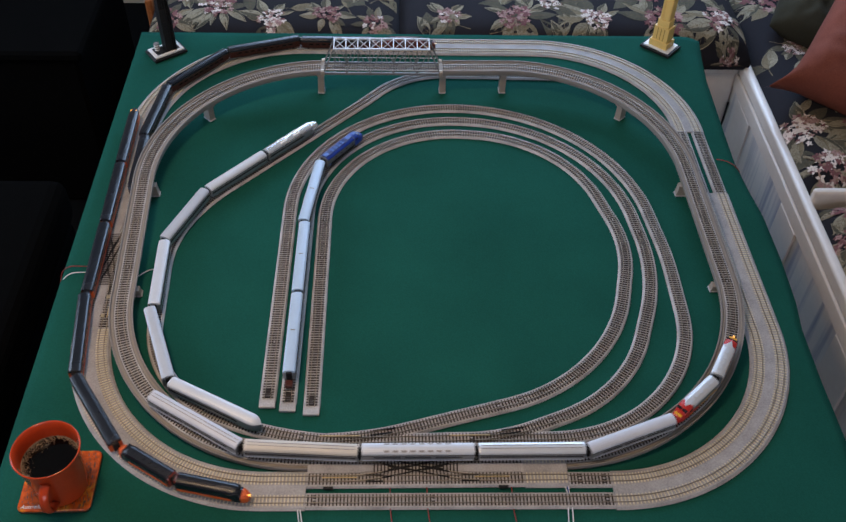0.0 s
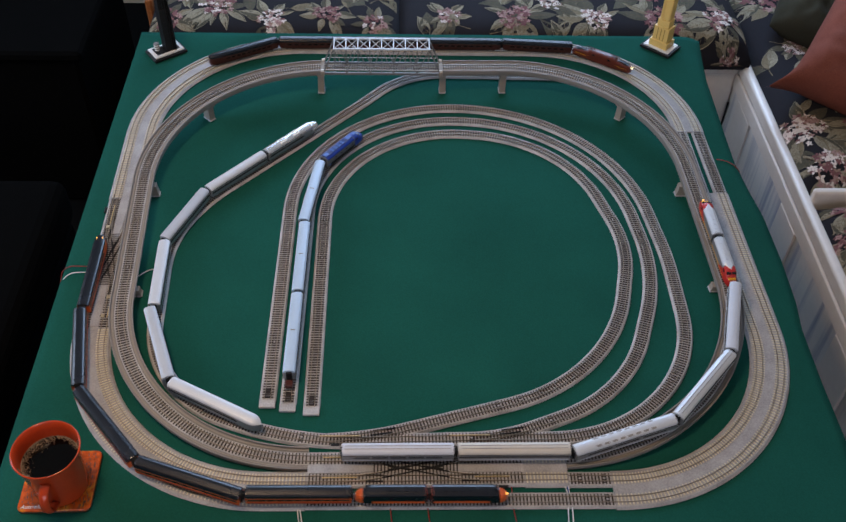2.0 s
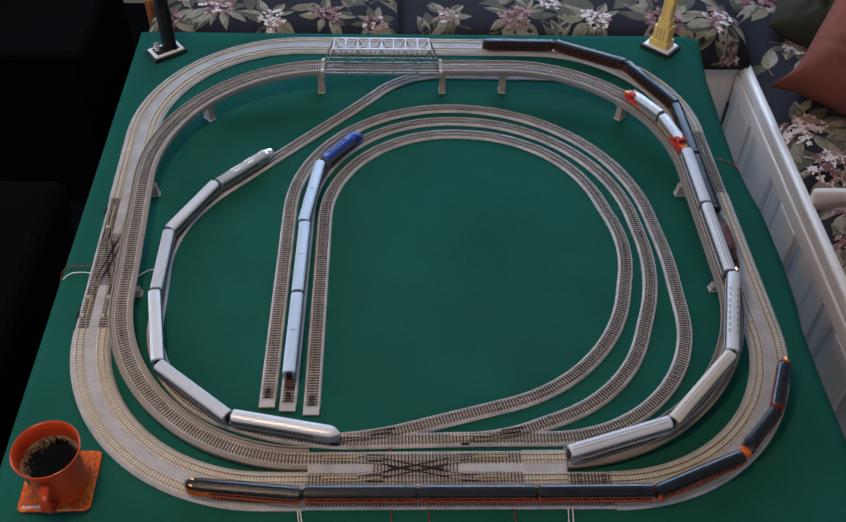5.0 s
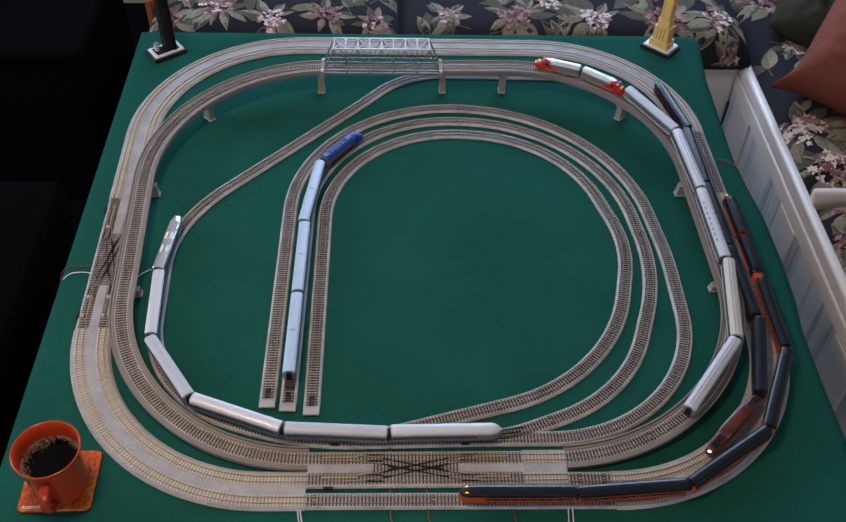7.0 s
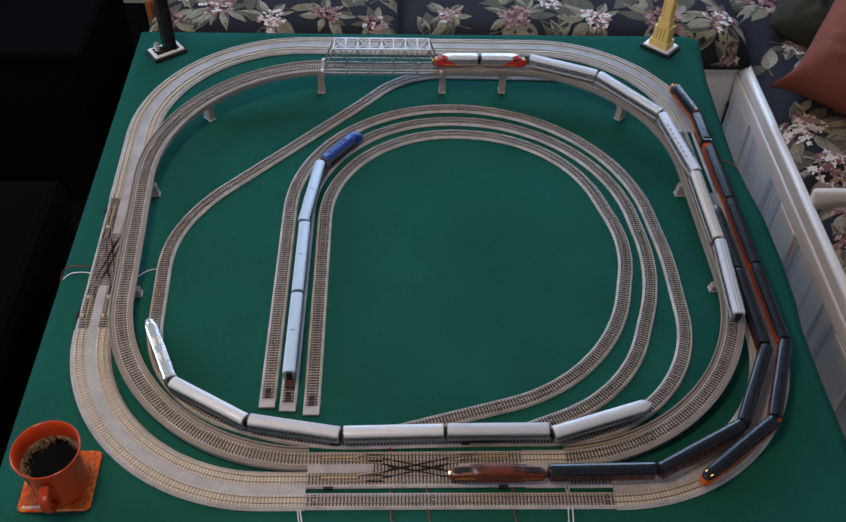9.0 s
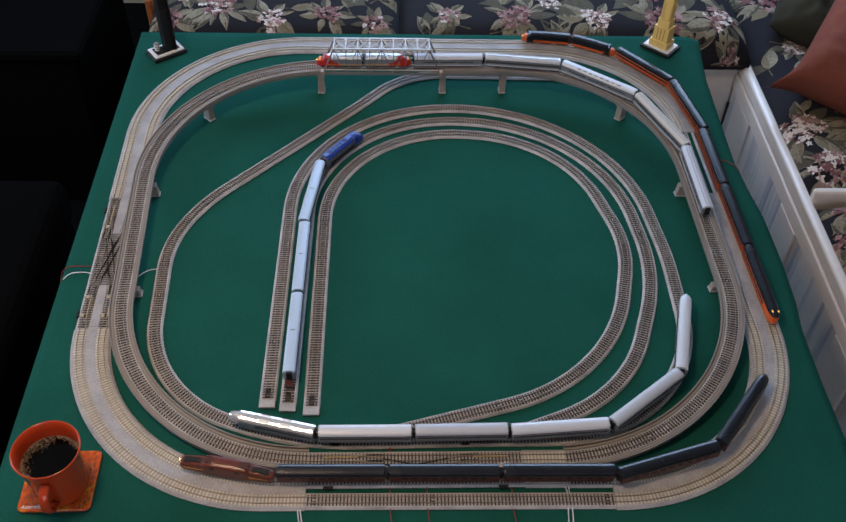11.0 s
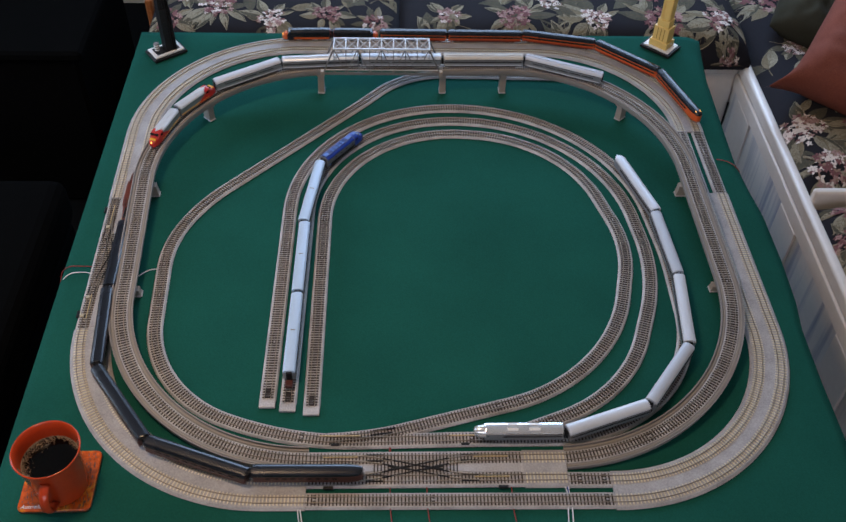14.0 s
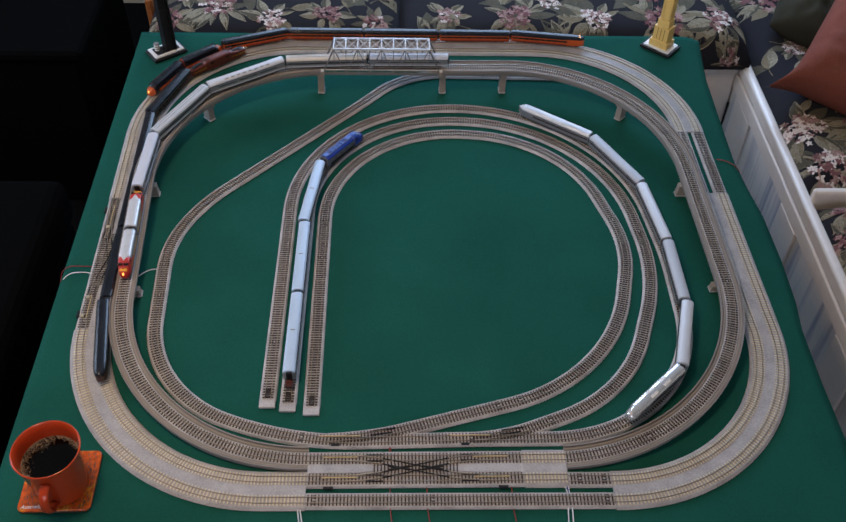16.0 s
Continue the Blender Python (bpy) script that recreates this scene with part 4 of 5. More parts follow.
# ---- mug and coaster ----
def build_mug():
    g = thing("coffee_mug", "terracotta glazed mug of black coffee on a coaster", "mug", at=pose(-0.2760, 0.0265, 0.0062, 0, 0, 0))
    prof = [(0.0, 0.003), (0.030, 0.003), (0.033, 0.0), (0.0355, 0.001), (0.0368, 0.005), (0.0375, 0.025), (0.0392, 0.052), (0.0422, 0.079), (0.0449, 0.0900), (0.0452, 0.0914), (0.0443, 0.0922), (0.0430, 0.0912),
            (0.0404, 0.079), (0.0376, 0.052), (0.0358, 0.02), (0.030, 0.010), (0.0, 0.009)]
    part("cup", lathe(prof, 64), TERRA, g, smooth=True)
    pts = []
    for k in range(17):
        a = math.radians(-80 + 160 * k / 16)
        pts.append(Vector((0.004, -0.035 - 0.026 * math.cos(a), 0.045 + 0.026 * math.sin(a))))
    rows = []
    for k, q in enumerate(pts):
        t = (pts[min(k + 1, 16)] - pts[max(k - 1, 0)]).normalized()
        n1_, n2_ = Vector((1, 0, 0)), t.cross(Vector((1, 0, 0)))
        rows.append([q + n1_ * 0.0065 * math.cos(b) + n2_ * 0.004 * math.sin(b) for b in [math.tau * j / 12 for j in range(12)]])
    part("handle", loft(rows), TERRA, g, smooth=True)
    part("coffee", lathe([(0.0388, 0.0640), (0.0, 0.0642)], 48), COFFEE, g, "black coffee with foam at the rim", smooth=True)
    bub = bmesh.new()
    rnd = random.Random(5)
    for k in range(2000):
        a = rnd.uniform(0.5, 4.9)
        r = 0.0384 - abs(rnd.gauss(0, 0.0052)) * (1.0 if 1.6 < a < 4.0 else 0.5)
        if rnd.random() < 0.2:
            a, r = rnd.uniform(0, math.tau), 0.0384 - abs(rnd.gauss(0, 0.0007))
        bmesh.ops.create_icosphere(bub, subdivisions=1, radius=rnd.choice((0.0003, 0.0004, 0.0005, 0.0007)) * rnd.uniform(0.7, 1.2), matrix=Matrix.Translation((r * math.cos(a), r * math.sin(a), 0.0642)))
    tagged(part("foam", bub, FOAM, g, "pale coffee bubbles", smooth=True), kind="stuff")


def build_coaster():
    c = thing("coaster", "orange mottled tile coaster with rounded corners under the mug", "coaster", at=pose(-0.281, 0.034, 0, 0, 0, 1))

    def rim(sx, sy, r, z):
        out = []
        for cx, cy, a0 in ((sx - r, sy - r, 0), (r - sx, sy - r, 90), (r - sx, r - sy, 180), (sx - r, r - sy, 270)):
            out += [(cx + r * math.cos(math.radians(a0 + 15 * k)), cy + r * math.sin(math.radians(a0 + 15 * k)), z) for k in range(7)]
        return out

    part("tile", loft([rim(0.0485, 0.0465, 0.008, 0.0), rim(0.0495, 0.0475, 0.009, 0.001), rim(0.0495, 0.0475, 0.009, 0.0046), rim(0.0480, 0.0460, 0.008, 0.006)]), CORK, c)
    part("edge", loft([rim(0.0497, 0.0477, 0.009, 0.0012), rim(0.0499, 0.0479, 0.009, 0.0020), rim(0.0499, 0.0479, 0.009, 0.0036), rim(0.0497, 0.0477, 0.009, 0.0044)]), COASTER_MARK, c, "dark glazed edge")
    sp = bmesh.new()
    rnd = random.Random(9)
    for k in range(260):
        x, y = rnd.uniform(-0.045, 0.045), rnd.uniform(-0.043, 0.043)
        box(rnd.uniform(0.0008, 0.002), rnd.uniform(0.001, 0.006), 0.0002, x, y, 0.00605, bm=sp, rz=rnd.uniform(-18, 18))
    tagged(part("specks", sp, COASTER_MARK, c, "dark brown specks in the glaze"), kind="stuff")
    tx = bpy.data.curves.new("lettering", "FONT")
    tx.body, tx.size, tx.shear, tx.extrude = "Australia", 0.0080, 0.35, 0.0001
    tx.materials.append(WHITE_PLASTIC)
    lt = new("lettering", tx)
    lt.parent, lt.matrix_basis = c, pose(-0.045, -0.0435, 0.0063)
    lt["label"] = "white slanted lettering"


build_mug()
build_coaster()


# ---- building models ----
def build_dark_tower():
    t = thing("tower_model", "black skyscraper model on a white and black base", "building model", "building models", at=pose(-0.305, 1.086, 0, 0, 0, -2))
    part("plinth", box(0.076, 0.050, 0.006, 0, 0, 0.003, 0.001, rz=38), BLACK, t)
    part("base_plate", box(0.066, 0.040, 0.004, 0, 0, 0.008, 0.0005, rz=38), WHITE_PLASTIC, t)
    part("inner_plate", box(0.052, 0.028, 0.001, 0, 0, 0.0102, rz=38), BLACK, t)
    for k in range(6):
        part("set_back", box(0.0252, 0.0222, 0.0012, 0.008, 0.004, 0.024 + 0.014 * k, rz=38), BLACK, t)
    b = part("tower", box(0.0242, 0.0212, 0.10, 0.008, 0.004, 0.060, 0.0006, rz=38), BLACK, t)
    part("upper_tower", box(0.020, 0.018, 0.15, 0.006, 0.004, 0.180, 0.0006, rz=38), BLACK, t)
    part("slim_tower", box(0.014, 0.014, 0.12, 0.004, 0.004, 0.31, 0.0006, rz=38), BLACK, t)
    for k in range(4):
        part("fin", box(0.0012, 0.0226, 0.16, 0.008 - 0.009 + 0.006 * k, 0.004, 0.09, 0, rz=38), BLACK, t)
    for k in range(3):
        part("drum_band", rod((-0.017, -0.006, 0.0138 + 0.0055 * k), (-0.017, -0.006, 0.0150 + 0.0055 * k), 0.0060, 16), GREY_BAND, t)
        part("white_drum", rod((-0.017, -0.006, 0.010 + 0.0055 * k), (-0.017, -0.006, 0.0147 + 0.0055 * k), 0.0058, 16), WHITE_PLASTIC, t)


def build_tan_tower():
    t = thing("tower_model", "sand yellow stepped skyscraper model on a grey and black base", "building model", "building models", at=pose(0.783, 1.120, 0, 0, 0, 0))
    part("plinth", box(0.072, 0.056, 0.006, 0, 0, 0.003, 0.001, rz=-42), BLACK, t)
    part("base_plate", box(0.062, 0.046, 0.003, 0, 0, 0.0075, 0.0005, rz=-42), WHITE_PLASTIC, t)
    for sx, sy, z0, z1 in ((0.044, 0.034, 0.009, 0.024), (0.036, 0.028, 0.024, 0.058), (0.028, 0.024, 0.058, 0.075), (0.023, 0.020, 0.075, 0.20), (0.014, 0.014, 0.20, 0.25)):
        part("tier", box(sx, sy, z1 - z0, 0, 0, (z0 + z1) / 2, 0.0006, rz=-42), TAN, t)
    # darker ochre strips paint the shade in the tower's upright grooves
    for k in (-1, 0, 1):
        part("groove_shade", box(0.0016, 0.0006, 0.028, 0, 0, 0), SLOT, t, at=pose(0, 0, 0.041, 0, 0, -42) @ pose(k * 0.008, -0.0141, 0))
        part("groove_shade", box(0.0006, 0.0016, 0.028, 0, 0, 0), SLOT, t, at=pose(0, 0, 0.041, 0, 0, -42) @ pose(-0.0181, k * 0.007, 0))
    for k in (-1, 1):
        part("pilaster", box(0.004, 0.0015, 0.14, k * 0.006 - 0.0075, -0.0075 - k * 0.005, 0.130, 0, rz=-42), TAN, t)


build_dark_tower()
build_tan_tower()


# ---- benches, cushions and pillows ----
def cushion_height(u, v, top, puff):
    return top + puff * (1 - u ** 8) * (1 - v ** 8) - 0.03 * (max(abs(u), abs(v)) ** 16) - 0.02 * max(0, -v) ** 9


def petal(cx, cy, ang, ln, wd, n=7):
    pts = []
    for k in range(n + 1):
        a = k / n
        pts.append((a * ln, wd * math.sin(math.pi * a ** 0.8)))
    ring = pts + [(x, -y) for x, y in reversed(pts[1:-1])]
    ca, sa = math.cos(ang), math.sin(ang)
    return [(cx + x * ca - y * sa, cy + x * sa + y * ca) for x, y in ring]


def cushion(label, x0, x1, y0, y1, z0, top, seed, motifs, puff=0.012):
    c = thing("seat_cushion", label, "cushion", "bench cushions")
    bm = bmesh.new()
    nx, ny = 48, 40
    cx, cy, hx, hy = (x0 + x1) / 2, (y0 + y1) / 2, (x1 - x0) / 2, (y1 - y0) / 2
    zat = lambda x, y: cushion_height((x - cx) / hx, (y - cy) / hy, top, puff)
    g = [[bm.verts.new((cx + hx * u, cy + hy * v, zat(cx + hx * u, cy + hy * v))) for u in np.linspace(-1, 1, nx + 1)] for v in np.linspace(-1, 1, ny + 1)]
    for j in range(ny):
        for i in range(nx):
            bm.faces.new((g[j][i], g[j][i + 1], g[j + 1][i + 1], g[j + 1][i]))
    rim = [g[0][i] for i in range(nx + 1)] + [g[j][nx] for j in range(1, ny + 1)] + [g[ny][i] for i in range(nx - 1, -1, -1)] + [g[j][0] for j in range(ny - 1, 0, -1)]
    prev = rim
    for dz, grow in ((0.35, 0.008), (0.7, 0.008), (1.0, 0.0)):
        ring = [bm.verts.new((v.co.x + grow * (1 if v.co.x > cx else -1) * (abs(v.co.x - cx) > hx * 0.98), v.co.y + grow * (1 if v.co.y > cy else -1) * (abs(v.co.y - cy) > hy * 0.98), v.co.z + (z0 - v.co.z) * dz)) for v in rim]
        for k in range(len(rim)):
            bm.faces.new((prev[k], prev[(k + 1) % len(rim)], ring[(k + 1) % len(rim)], ring[k]))
        prev = ring
    bm.faces.new(prev)
    bmesh.ops.recalc_face_normals(bm, faces=bm.faces[:])
    part("cover", bm, NAVY, c, smooth=True)
    rnd = random.Random(seed)
    sheets = {}

    def lay(pts, material, lift):
        b = sheets.setdefault(material.name, (bmesh.new(), material))[0]
        deep_ = (zat(cx, y0) - z0)
        pts = [(min(max(x, x0 + 0.006), x1 - 0.006), min(max(y, y0 - 0.62 * deep_), y1 - 0.006)) for x, y in pts]

        def spot(x, y):
            d = y0 - y
            if d <= 0:
                return b.verts.new((x, y, zat(x, y) + lift))
            return b.verts.new((x, y0 - 0.008 * min(1, d / (0.35 * deep_)) - lift - 0.0004, zat(x, y0) - d))

        mid = spot(sum(p_[0] for p_ in pts) / len(pts), sum(p_[1] for p_ in pts) / len(pts))
        vs = [spot(x, y) for x, y in pts]
        for k in range(len(vs)):
            b.faces.new((mid, vs[k], vs[(k + 1) % len(vs)]))

    def leaf(x, y, ang, ln, m, lift):
        wd = ln * rnd.uniform(0.17, 0.26)
        lay(petal(x, y, ang, ln, wd), m, lift)
        if m is LEAF:
            lay(petal(x, y, ang, ln * 0.97, wd * 0.95)[:8], LEAF_DARK if rnd.random() < 0.6 else LEAF_TAN, lift + 0.0002)
        ca, sa = math.cos(ang), math.sin(ang)
        stroke(x, y, x + ln * 0.92 * ca, y + ln * 0.92 * sa, 0.0016, LEAF_VEIN, lift + 0.0004)
        for k in range(1, 5):
            q = ln * 0.17 * k
            for sg in (-1, 1):
                h = wd * 0.75 * math.sin(math.pi * (0.17 * k + 0.12))
                stroke(x + q * ca, y + q * sa, x + (q + h) * ca - sg * h * sa, y + (q + h) * sa + sg * h * ca, 0.0009, LEAF_VEIN, lift + 0.0004)

    def stroke(xa, ya, xb, yb, w, m, lift):
        d = math.hypot(xb - xa, yb - ya) or 1.0
        nx_, ny_ = -(yb - ya) / d * w / 2, (xb - xa) / d * w / 2
        lay([(xa + nx_, ya + ny_), (xa - nx_, ya - ny_), (xb - nx_ * 0.4, yb - ny_ * 0.4), (xb + nx_ * 0.4, yb + ny_ * 0.4)], m, lift)

    def bloom(x, y, r, light):
        for k in range(9):
            a = k / 9 * math.tau + rnd.uniform(-0.4, 0.4)
            leaf(x + r * 0.6 * math.cos(a), y + r * 0.6 * math.sin(a), a + rnd.uniform(-0.4, 0.4), r * rnd.uniform(1.0, 2.0), LEAF if rnd.random() < 0.7 else LEAF_DARK, 0.0008 + 0.00005 * k)
        # florets of five petals, dense in the middle and broken at the edge
        for k in range(46):
            q, a = 0.98 * r * rnd.random() ** 0.6, rnd.uniform(0, math.tau)
            fx, fy, fr = x + q * math.cos(a), y + q * math.sin(a), r * rnd.uniform(0.15, 0.27)
            m, a0 = rnd.choice(light), rnd.uniform(0, math.tau)
            for j in range(5):
                b_ = a0 + j * math.tau / 5 + rnd.uniform(-0.25, 0.25)
                lay(petal(fx, fy, b_, fr * rnd.uniform(0.75, 1.2), fr * rnd.uniform(0.22, 0.36), 4), m if rnd.random() < 0.75 else rnd.choice((PETAL_TAN, PETAL_MAUVE)), 0.0016 + 0.00004 * k)
            stroke(fx, fy, fx + 0.2 * fr * math.cos(a0), fy + 0.2 * fr * math.sin(a0), 0.25 * fr, LEAF_VEIN, 0.0017 + 0.00004 * k)

    for x, y, r, kind in motifs:
        bloom(x, y, r, ([PETAL_PINK, PETAL_MAUVE, PETAL_PINK, PETAL_WHITE], [PETAL_WHITE, PETAL_WHITE, PETAL_PINK], [PETAL_MAUVE, PETAL_PINK, PETAL_MAUVE])[kind])
    for k in range(int((x1 - x0) * (y1 - y0) * 85)):
        px, py, a = rnd.uniform(x0 + 0.03, x1 - 0.03), rnd.uniform(y0 - 0.02, y1 - 0.03), rnd.uniform(0, math.tau)
        stroke(px - 0.03 * math.cos(a), py - 0.03 * math.sin(a), px, py, 0.0022, LEAF_TAN, 0.0005)
        for j in range(rnd.choice((1, 2, 2, 3))):
            leaf(px, py, a + rnd.uniform(-0.9, 0.9), rnd.uniform(0.045, 0.095), rnd.choice((LEAF, LEAF, LEAF_DARK, LEAF_TAN)), 0.0006 + 0.0001 * j)
    for nm, (b, m) in sheets.items():
        bmesh.ops.recalc_face_normals(b, faces=b.faces[:])
        for f_ in b.faces:
            if f_.normal.z - f_.normal.y < 0:
                f_.normal_flip()
        tagged(part("flower_print" if "petal" in nm else "leaf_print", b, m, c), kind="stuff")
    return c


TOP = -0.13
cushion("charcoal floral seat cushion with pale flowers and sage leaves", -0.432, 0.203, 1.36, 1.98, -0.2255, TOP, 3,
        [(-0.34, 1.53, 0.04, 0), (-0.20, 1.55, 0.05, 1), (-0.27, 1.60, 0.04, 2), (-0.03, 1.60, 0.045, 2), (0.10, 1.55, 0.035, 0), (0.02, 1.44, 0.035, 2), (-0.38, 1.42, 0.035, 2), (-0.12, 1.42, 0.035, 1), (-0.26, 1.47, 0.045, 0), (0.14, 1.41, 0.03, 0)])
cushion("charcoal floral seat cushion with pink flower clusters", 0.207, 1.098, 1.36, 1.98, -0.2255, TOP, 4,
        [(0.26, 1.68, 0.04, 1), (0.50, 1.57, 0.055, 0), (0.66, 1.59, 0.04, 0), (0.60, 1.50, 0.035, 1), (0.86, 1.56, 0.055, 2), (0.98, 1.58, 0.045, 1), (1.03, 1.44, 0.045, 0), (0.40, 1.64, 0.04, 2), (0.50, 1.44, 0.045, 2), (0.70, 1.43, 0.04, 1), (0.33, 1.44, 0.03, 0), (0.88, 1.43, 0.05, 2), (1.05, 1.342, 0.024, 0)])
cushion("charcoal floral bench cushion with cream and mauve flowers", 1.114, 1.78, 0.880, 1.98, -0.248, -0.205, 5,
        [(1.160, 1.075, 0.052, 1), (1.185, 0.945, 0.052, 0), (1.31, 1.08, 0.05, 0), (1.28, 0.90, 0.04, 2), (1.23, 1.40, 0.03, 1), (1.22, 1.64, 0.06, 2), (1.36, 1.02, 0.05, 0), (1.45, 1.20, 0.05, 1)], 0.02)
cushion("charcoal floral bench cushion beside the salmon pillow bench", 1.108, 1.78, 0.10, 0.838, -0.248, -0.205, 6,
        [(1.17, 0.80, 0.035, 2), (1.15, 0.70, 0.035, 2), (1.24, 0.70, 0.05, 0), (1.22, 0.58, 0.05, 2), (1.24, 0.45, 0.05, 1), (1.28, 0.80, 0.05, 2)], 0.03)


def build_bench(name, label, x0, x1, y0, y1, face):
    b = thing(name, label, "bench", "built-in benches")
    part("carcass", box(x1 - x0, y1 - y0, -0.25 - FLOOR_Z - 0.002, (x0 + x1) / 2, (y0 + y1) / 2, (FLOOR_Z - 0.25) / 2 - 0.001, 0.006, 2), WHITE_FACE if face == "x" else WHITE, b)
    if face == "x":
        part("rim", box(0.024, y1 - y0, 0.040, x0 + 0.007, (y0 + y1) / 2, -0.2355, 0.009, 4), WHITE, b, smooth=False)
        part("top_rail", box(0.007, y1 - y0 - 0.6, 0.040, x0 - 0.0035, (y0 + y1) / 2 - 0.3, -0.276, 0.002), WHITE, b)
        part("bottom_rail", box(0.007, y1 - y0 - 0.6, 0.060, x0 - 0.0035, (y0 + y1) / 2 - 0.3, -0.700, 0.002), WHITE, b)
        part("divider", box(0.67, 0.020, 0.062, x0 + 0.350, 0.859, -0.221, 0.008, 3), WHITE, b)
        for k in range(5):
            part("stile", box(0.007, 0.108, 0.372, x0 - 0.0035, 1.273 - k * 0.394, -0.483, 0.002), WHITE, b)
    else:
        part("rim", box(x1 - x0, 0.022, 0.035, (x0 + x1) / 2, y0 + 0.004, -0.243, 0.008, 3), WHITE, b)


build_bench("bench", "white built-in bench with rounded rim under floral cushions", 1.100, 1.80, -0.9, 1.99, "x")
build_bench("bench", "white built-in bench along the back wall", 0.10, 1.0985, 1.392, 1.99, "y")
# near-black colour on this end stands in for the darkness there
shade_base = thing("bench", "left end of the back bench, deep shade put into its colour", "bench", "built-in benches")
part("carcass", box(0.537, 0.59, 0.512, -0.1705, 1.695, -0.484, 0.004), SHADE_BLACK, shade_base)


# added black strip that paints the shade in the gap between the benches
seal = thing("corner_gap_shade", "thin black strip standing in for the shade of the bench corner gap", "seal strip")
part("strip", box(0.0035, 0.004, 0.20, 1.0965, 1.388, -0.45), BLACK, seal)


def pillow(name, label, sx, sy, thick, m, material, ear=0.14, blunt=0.0):
    bm = bmesh.new()
    n, faces = 44, []
    top, bot = {}, {}
    for j in range(n + 1):
        for i in range(n + 1):
            u, v = -1 + 2 * i / n, -1 + 2 * j / n
            pin = 1 - ear * (1 - abs(v) ** 5) * abs(u) ** 2
            pin2 = 1 - ear * (1 - abs(u) ** 5) * abs(v) ** 2
            h = thick * ((1 - u ** 4) * (1 - v ** 4)) ** 0.55 + (0.010 * noise.noise((u * 2.5, v * 2.5, thick * 9)) + 0.007 * noise.noise((u * 7, v * 7, thick * 5))) * (1 - max(abs(u), abs(v)) ** 6)
            pu, pv = sx * u * pin * math.sqrt(1 - blunt * v * v), sy * v * pin2 * math.sqrt(1 - blunt * u * u)
            top[i, j] = bm.verts.new((pu, pv, h))
            edge = i in (0, n) or j in (0, n)
            bot[i, j] = top[i, j] if edge else bm.verts.new((pu, pv, -h))
    for j in range(n):
        for i in range(n):
            bm.faces.new((top[i, j], top[i + 1, j], top[i + 1, j + 1], top[i, j + 1]))
            bm.faces.new((bot[i, j], bot[i, j + 1], bot[i + 1, j + 1], bot[i + 1, j]))
    ob = part(name, bm, material, smooth=True)
    ob.matrix_basis = m
    return tagged(ob, label, "pillow", "throw pillows")


pillow("throw_pillow", "plump salmon throw pillow lying on the floral bench", 0.222, 0.222, 0.085, pose(1.375, 1.215, -0.085, 6, -20, 55), SALMON, 0.21)
pillow("throw_pillow", "dark olive throw pillow propped behind the salmon one", 0.165, 0.165, 0.062, pose(1.368, 1.492, -0.120, 14, 0, -34), OLIVE, 0.04, 0.24)

# furniture beside the table, its darkness put into the colour
sofa = thing("armchair", "seat beside the table, deep shade put into its near-black colour", "armchair")
part("seat", box(0.42, 0.9, 0.12, -0.78, 0.55, -0.34, 0.03, 3), SHADE_BLACK, sofa)
part("base", box(0.40, 0.86, 0.34, -0.78, 0.55, -0.57, 0.01), SHADE_BLACK, sofa)
cab = thing("cabinet", "low cabinet, deep shade put into its near-black colour", "cabinet")
part("body", box(0.7, 0.5, 0.50, -0.98, 1.66, -0.49, 0.01), SHADE_BLACK, cab)
part("top", box(0.74, 0.54, 0.03, -0.98, 1.66, -0.225, 0.008), SHADE_BLACK, cab)
end = thing("bench_end", "varnished orange-brown wooden bench end", "bench end")
part("panel", box(0.018, 0.46, 0.10, -0.445, 1.74, -0.2755 + 0.0975, 0.004), WOOD, end)


# ---- wires ----
def wire(label, pts, material, r=0.0009):
    cu = bpy.data.curves.new("wire", "CURVE")
    cu.dimensions, cu.bevel_depth, cu.bevel_resolution = "3D", r, 2
    sp = cu.splines.new("BEZIER")
    sp.bezier_points.add(len(pts) - 1)
    for q, co in zip(sp.bezier_points, pts):
        q.co = co
        q.handle_left_type = q.handle_right_type = "AUTO"
    cu.materials.append(material)
    tagged(new("wire", cu), label, "wire", "track feeder wires")


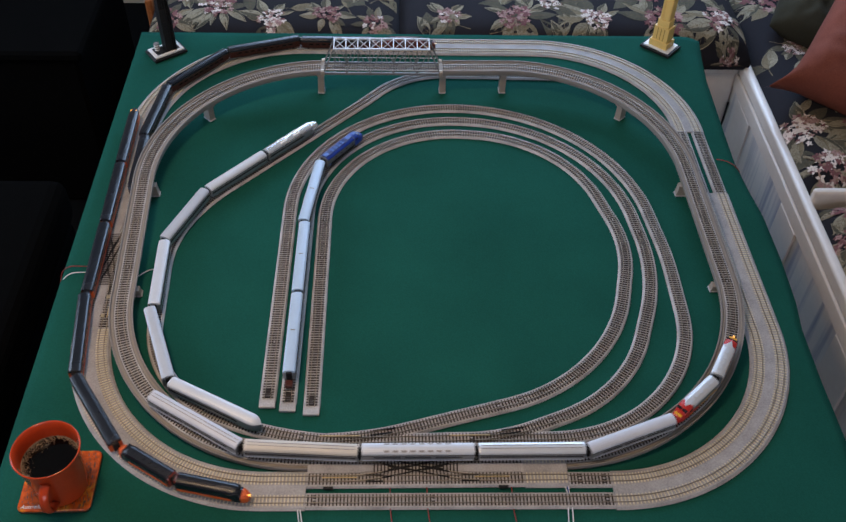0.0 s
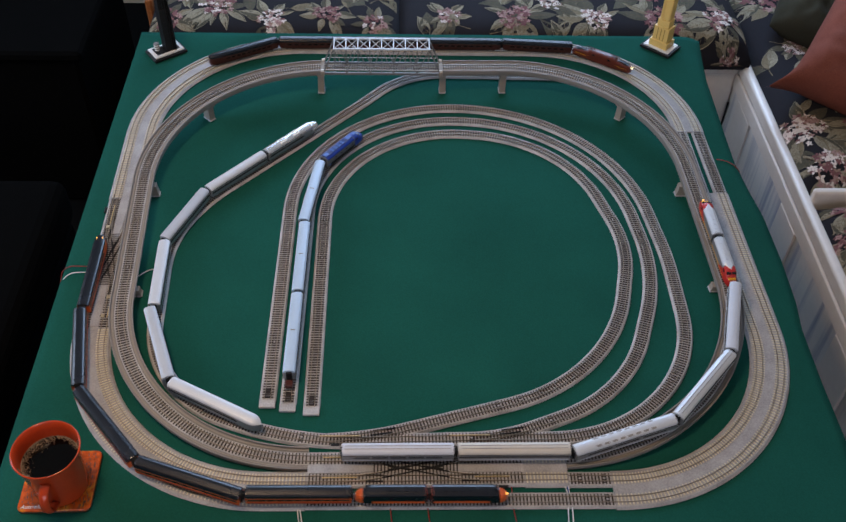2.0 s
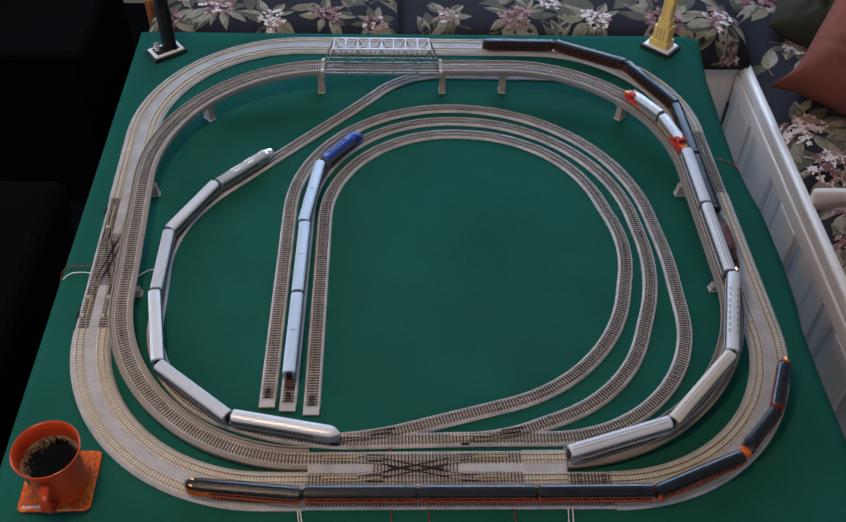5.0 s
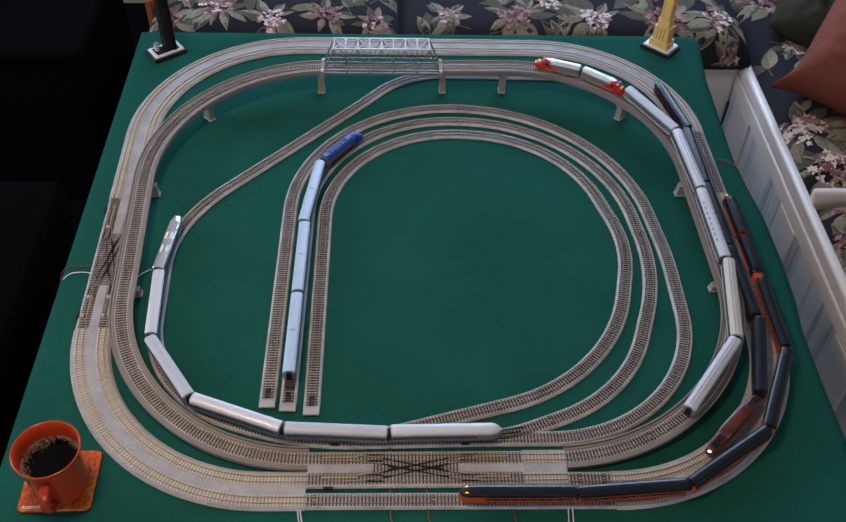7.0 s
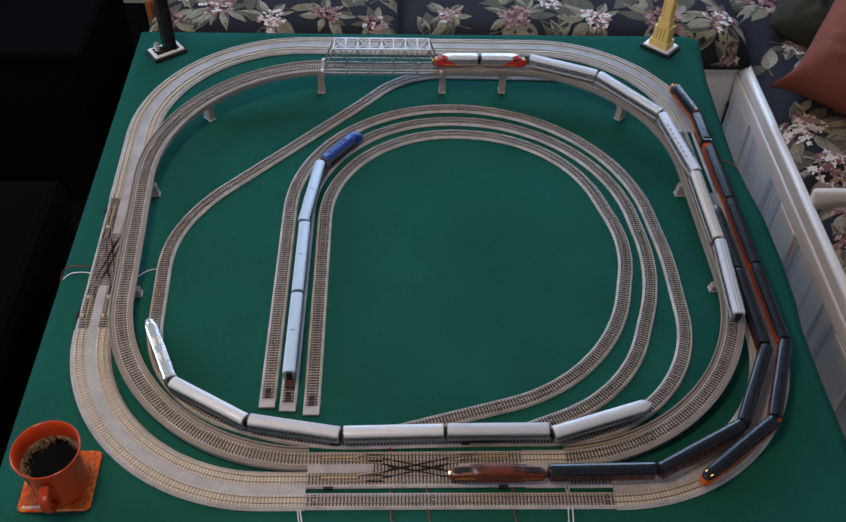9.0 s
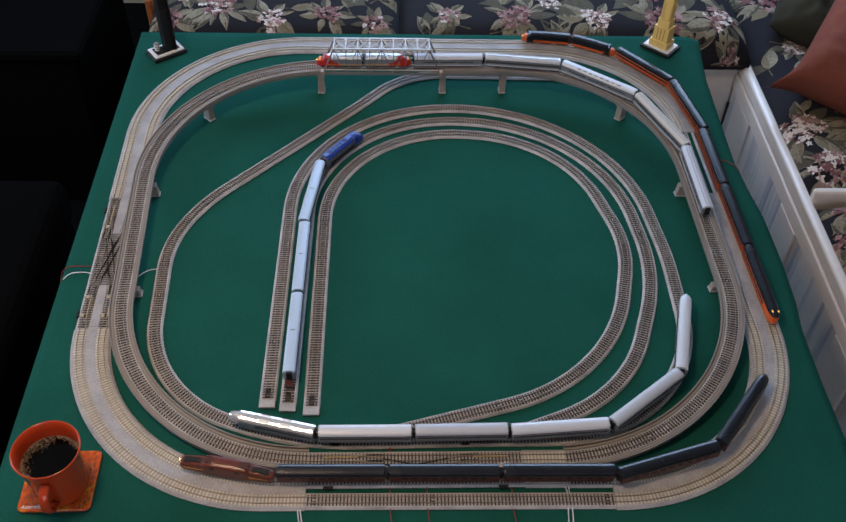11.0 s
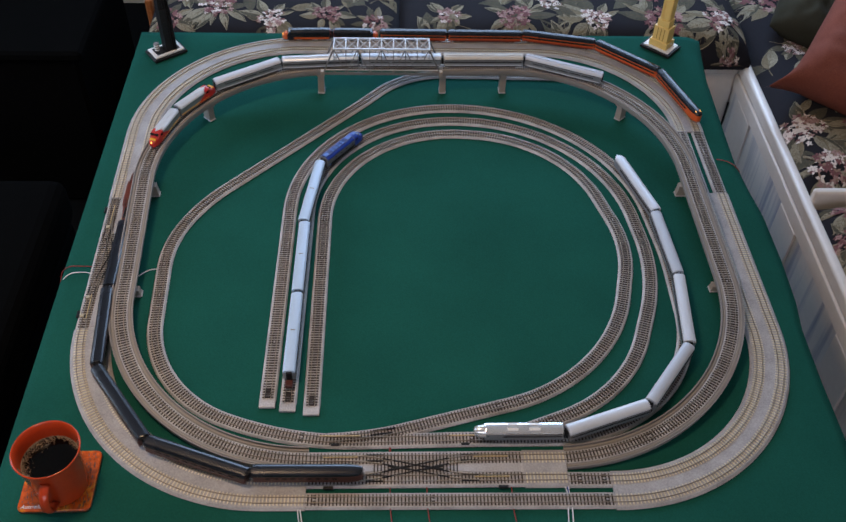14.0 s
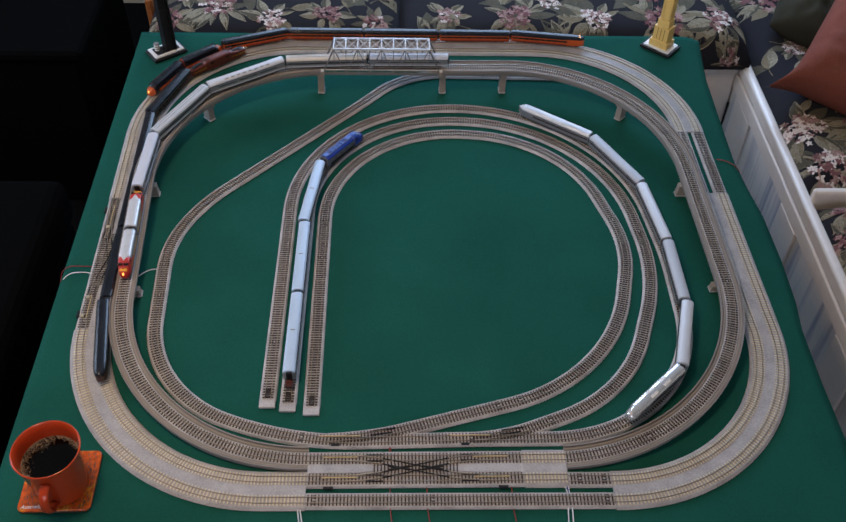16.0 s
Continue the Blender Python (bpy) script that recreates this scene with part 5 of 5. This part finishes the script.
wire("white feeder wire hanging over the table edge", [(-0.308, 0.425, 0.002), (-0.34, 0.432, 0.004), (-0.365, 0.425, 0.002), (-0.380, 0.40, -0.02)], WIRE_WHITE)
wire("red feeder wire beside the crossover", [(-0.308, 0.443, 0.002), (-0.34, 0.447, 0.003), (-0.372, 0.442, 0.001), (-0.382, 0.43, -0.02)], WIRE_RED)
wire("white wire between viaduct and station track", [(-0.245, 0.425, 0.002), (-0.23, 0.437, 0.003), (-0.212, 0.442, 0.002)], WIRE_WHITE)
for x in (0.180, 0.232):
    wire("thin red wire running under the tracks", [(x, 0.075, 0.001), (x, 0.03, 0.001), (x, 0.010, 0.001), (x + 0.001, -0.02, 0.0015), (x + 0.007, -0.06, 0.001)], WIRE_RED, 0.0009)
wire("thin red wire under the station track", [(0.180, 0.093, 0.001), (0.180, 0.078, 0.001)], WIRE_RED, 0.0016)
wire("red wire running to the front edge", [(0.352, 0.02, 0.001), (0.352, -0.015, 0.001), (0.358, -0.06, 0.001)], WIRE_RED, 0.0008)
for k in range(2):
    wire("white wire pair leaving the double track", [(0.052 + 0.003 * k, -0.010, 0.001), (0.055 + 0.004 * k, -0.03, 0.002), (0.062 + 0.003 * k, -0.06, 0.001)], WIRE_WHITE)
    wire("white wire pair leaving the crossover", [(0.427 + 0.006 * k, 0.022, 0.001), (0.430 + 0.003 * k, 0.012, 0.001), (0.428 + 0.006 * k, -0.015, 0.002), (0.424 + 0.006 * k, -0.06, 0.001)], WIRE_WHITE)
wire("blue wire beside the white pair", [(0.432, 0.02, 0.001), (0.434, -0.015, 0.001), (0.429, -0.06, 0.001)], WIRE_BLUE, 0.0008)
wire("red wire leaving over the cloth edge", [(0.818, 0.735, 0.001), (0.838, 0.728, 0.001), (0.850, 0.715, 0.0), (0.858, 0.705, -0.006)], WIRE_RED)


def motions():
    for line, cars, rows in trains:
        head_rows = [(0.5 * k, between(rows, 0.5 * k)) for k in range(33)]
        back = 0.0
        for car, length in cars:
            walk(car, [(t, car_pose(line, s_ - back - length / 2, length)) for t, s_ in head_rows])
            back += length


motions()
